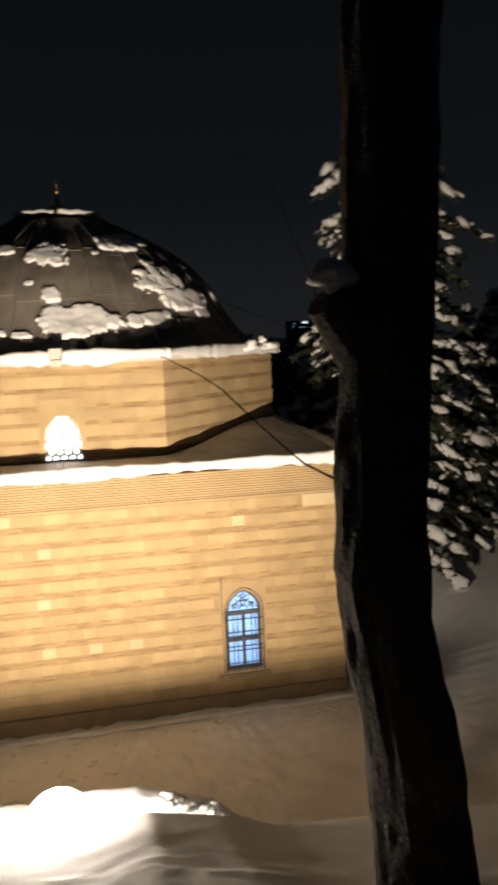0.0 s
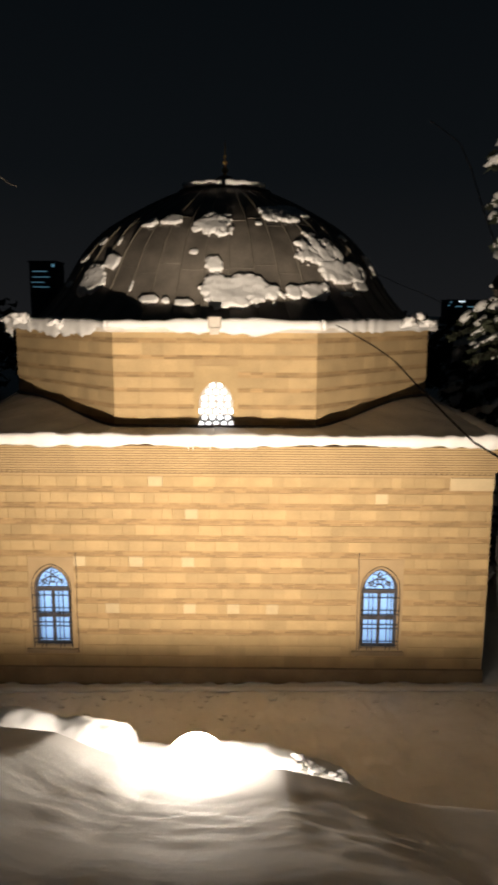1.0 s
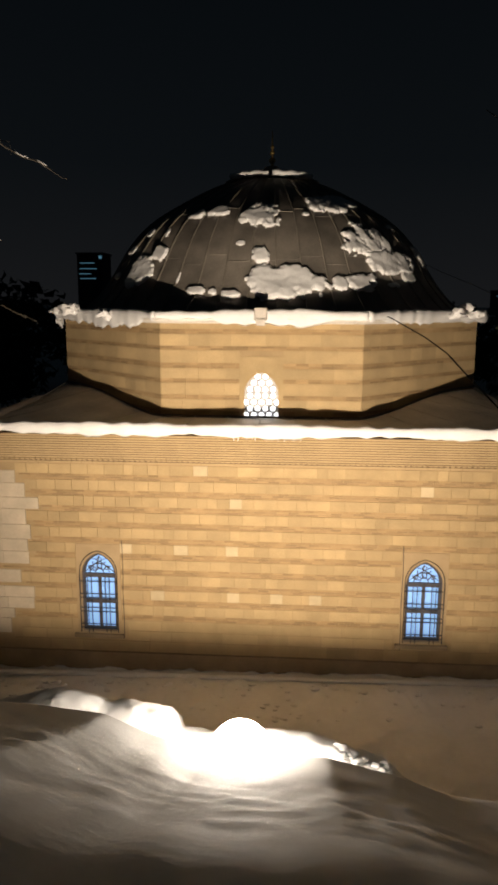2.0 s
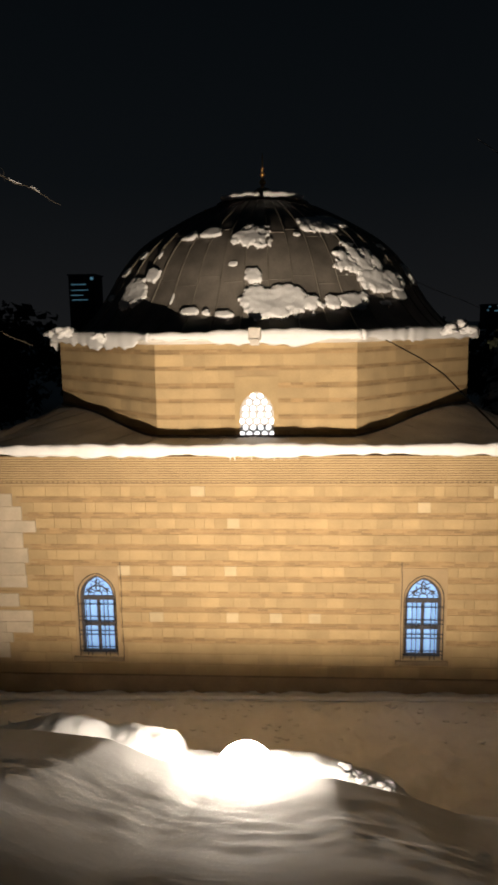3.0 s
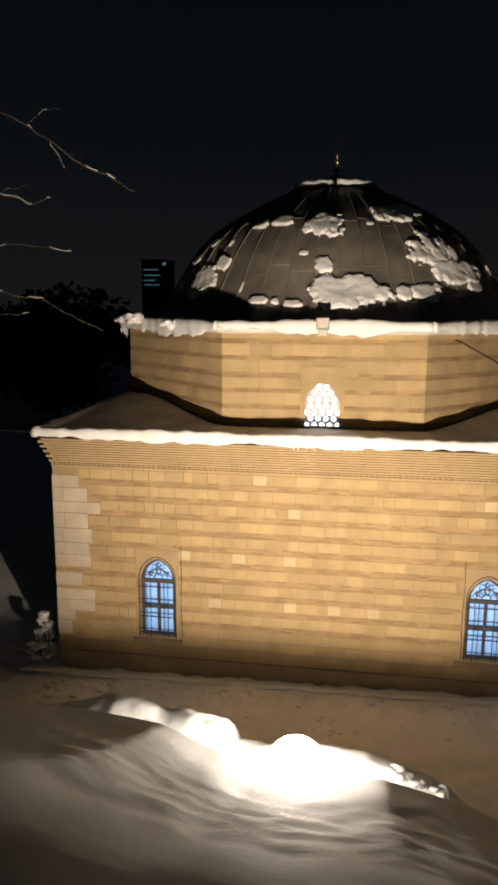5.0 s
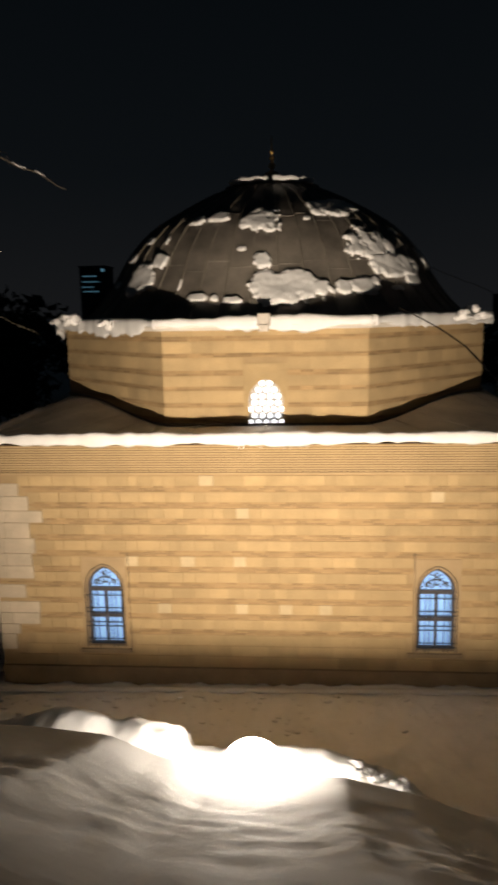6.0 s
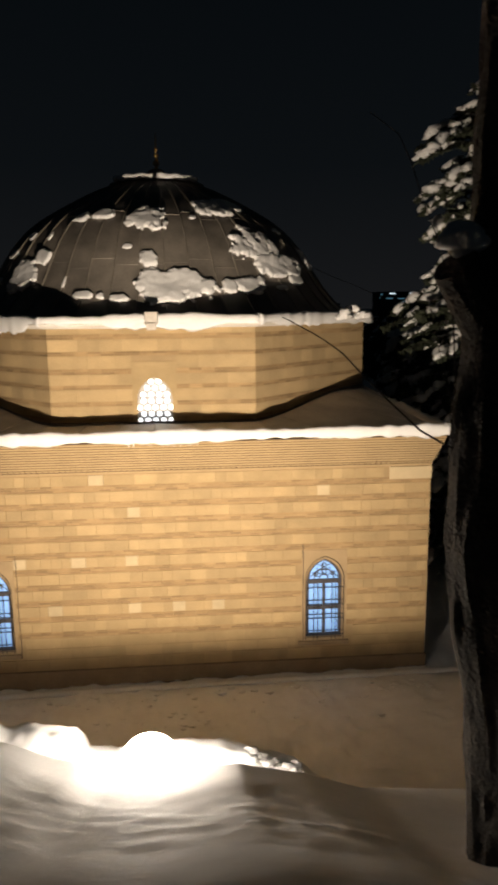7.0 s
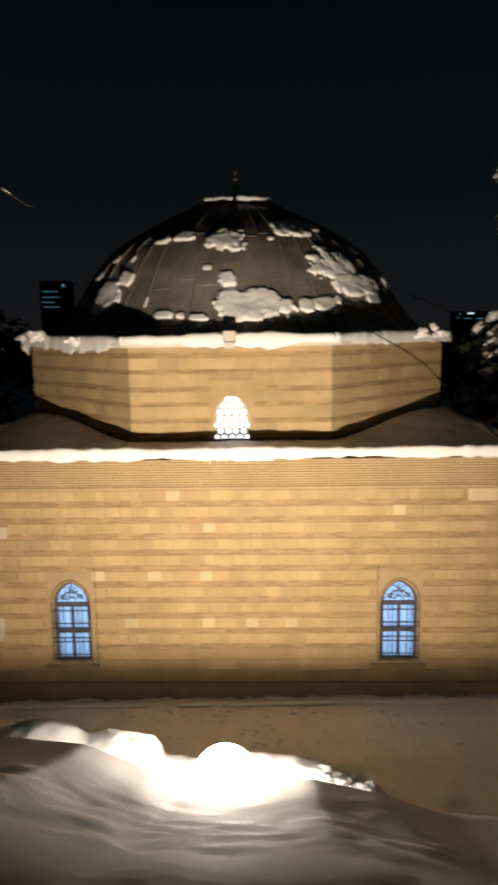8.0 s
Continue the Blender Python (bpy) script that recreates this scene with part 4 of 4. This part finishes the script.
far_block(-91, 300, 11.5, 30.0, 1, [(-4.5, 2.0, 26.0, 0.35, CITY), (-4.5, 3.0, 23.6, 0.3, CITY), (-4.8, 0.5, 21.4, 0.3, CITY), (-4.5, 2.6, 19.4, 0.3, CITY), (4.0, 5.4, 28.0, 1.3, CITY)], "distant dark block with rows of bluish lit windows")
far_block(-134, 300, 10, 9, -6, [(-1.4, 0.6, 6.5, 1.6, CITY), (0.2, 1.4, 8.0, 1.0, CITY)], "distant low building with one blue light")
far_block(123, 400, 25, 13.5, 4, [(-11, -10, 12.2, 0.7, CITY), (-6, -2.5, 12.6, 0.8, CITY_WARM), (6, 10, 12.8, 0.8, CITY_WARM), (-12, -11, 10.4, 0.6, CITY), (-8, -4, 10.0, 0.5, CITY), (-1, 3, 9.8, 0.5, CITY), (11, 12, 10.9, 0.6, CITY), (2, 3, 8.2, 0.5, CITY)], "distant dark building with scattered bright windows")

# ---- stones and bricks of the front wall ----
PITCH = 0.3905
COURSES = [6.138 - PITCH * i for i in range(10)]
SH = 0.245
widths = [0.24, 0.29, 0.34, 0.40, 0.46, 0.54]
stone_mesh = {}
for w in widths:
    for v in range(2):
        bm = bmesh.new()
        vs = box(bm, 0, w - 0.005, -0.006, 0.045, 0, SH - 0.004, bevel=0.005)
        for q in bm.verts:
            q.co += Vector((noise.noise(q.co * 9 + Vector((v * 5, w * 30, 0))) * 0.008, 0, noise.noise(q.co * 9 + Vector((0, v * 7, w * 20))) * 0.008))
        stone_mesh[w, v] = finish(bm, "stone", STONE)
cream_mesh = {}
for w in widths[:4]:
    me = stone_mesh[w, 0].copy()
    me.materials.clear()
    me.materials.append(CREAM)
    cream_mesh[w] = me
CREAMS = [(-0.40, 5.23), (-3.13, 4.06), (-1.85, 4.06), (-0.60, 4.06), (-2.44, 2.89), (-0.57, 2.89), (0.47, 2.89), (1.40, 2.89), (-1.35, 6.01), (3.91, 5.62)]
QUOINS = [(5.95, 5.65, -5.80), (5.64, 5.30, -5.58), (5.29, 5.01, -5.26), (5.00, 4.62, -5.59), (4.61, 4.25, -5.49), (4.24, 3.94, -5.58), (3.93, 3.62, -5.56), (3.46, 3.13, -5.79), (3.03, 2.75, -5.47), (2.74, 2.46, -5.49), (2.45, 2.20, -6.00), (2.19, 1.80, -6.10)]


def quoin_edge(z):
    for z1, z0, x in QUOINS:
        if z0 - 0.05 <= z <= z1 + 0.05:
            return x
    return -HALF


rnd = random.Random(21)
joined = bmesh.new()
count = 0
for i, top in enumerate(COURSES):
    zc = top - SH / 2
    x = max(quoin_edge(top - 0.03), quoin_edge(top - SH + 0.03), quoin_edge(zc)) + 0.01
    end = HALF - 0.01 if i > 0 else 5.46
    creams = sorted(c for c, z in CREAMS if abs(z - zc) < 0.16)
    while x < end - 0.12:
        block = None
        for c in WINS:
            if c - 0.54 < x + 0.2 and x < c + 0.54 and top - SH < WZ1:
                block = c + 0.545
        if block:
            x = block
            continue
        w = rnd.choice(widths)
        near_cream = [c for c in creams if x - 0.05 <= c - 0.15 < x + w]
        me = stone_mesh[w, rnd.randint(0, 1)]
        if near_cream:
            c = near_cream[0]
            if c - 0.15 - x > 0.14:
                w = c - 0.15 - x
                ob = new("stone", stone_mesh[0.34, 0])
                ob.scale = (w / 0.34, 1, 1)
                ob.location = (x, 0, top - SH)
                ob.parent = wall
                count += 1
                x += w
                continue
            w = 0.29 if c > -1.0 or c < -2.5 else 0.34
            me = cream_mesh[w]
        limit = end
        for c in WINS:
            if x < c - 0.54 and top - SH < WZ1:
                limit = min(limit, c - 0.545)
        scale = 1.0
        if x + w > limit - 0.1:
            scale = (limit - x) / w
        if i == 9 or (i == 0 and not near_cream):
            box(joined, x, x + w * scale - 0.016, -0.006, 0.045, top - SH, top - 0.008)
        else:
            ob = new("stone", me)
            ob.scale = (scale, 1, 1)
            ob.location = (x, rnd.uniform(-0.004, 0.004), top - SH)
            ob.parent = wall
            count += 1
        x += w * scale
# large dressed blocks below the banded courses
z = 1.41
for r, h in enumerate((0.28, 0.27, 0.27)):
    x = -HALF + 0.45 + 0.2 * r
    while x < HALF - 0.1:
        e = min(HALF - 0.01, x + rnd.uniform(0.5, 0.95))
        hit = [c for c in WINS if x < c + 0.68 and e > c - 0.68 and z + h > WZ0 - 0.08]
        if hit:
            if x < hit[0] - 0.85:
                box(joined, x, hit[0] - 0.70, 0.0, 0.045, z, z + h - 0.012)
            x = hit[0] + 0.70
            continue
        box(joined, x, e - 0.014, rnd.uniform(-0.004, 0.004), 0.045, z, z + h - 0.012)
        x = e
    z += h
st = part("stones", joined, STONE_JOINED, wall)
st["kind"] = "stuff"
for z1, z0, x1 in QUOINS:
    cuts = [-HALF - 0.012, x1] if x1 < -5.75 else [-HALF - 0.012, rnd.uniform(-6.25, -6.1), x1]
    for a, b in zip(cuts, cuts[1:]):
        part("quoin", boxes((a, b - 0.003, -0.012, 0.045, z0 - 0.006, z1 - 0.003), bevel=0.006), QUOIN, wall)
part("lintel_block", boxes((5.47, HALF + 0.008, -0.026, 0.045, 5.84, 6.14), bevel=0.010), CREAM, wall, "large cream corner block")

# thin brick courses between the stone courses
bm = bmesh.new()
for i, top in enumerate(COURSES):
    z1 = top - SH
    gap = PITCH - SH
    for r in range(3):
        z0 = z1 - gap + r * gap / 3
        x = -HALF + (0.12 if r % 2 else 0.0) + 0.005
        while x < HALF - 0.03:
            e = min(x + 0.26 + rnd.uniform(-0.02, 0.02), HALF - 0.004)
            skip = [c for c in WINS if x < c + 0.54 and e > c - 0.54 and z0 < WZ1 and z0 > WZ0 - 0.05]
            q = quoin_edge(z0 + 0.02)
            if skip:
                if x < skip[0] - 0.58:
                    e = skip[0] - 0.545
                else:
                    x = skip[0] + 0.545
                    continue
            if x >= q and e - x > 0.03:
                box(bm, x, e - 0.010, rnd.uniform(0.001, 0.006), 0.045, z0 + 0.003, z0 + gap / 3 - 0.005)
            x = e
br = part("brick_courses", bm, BRICK, wall)
br["kind"] = "stuff"
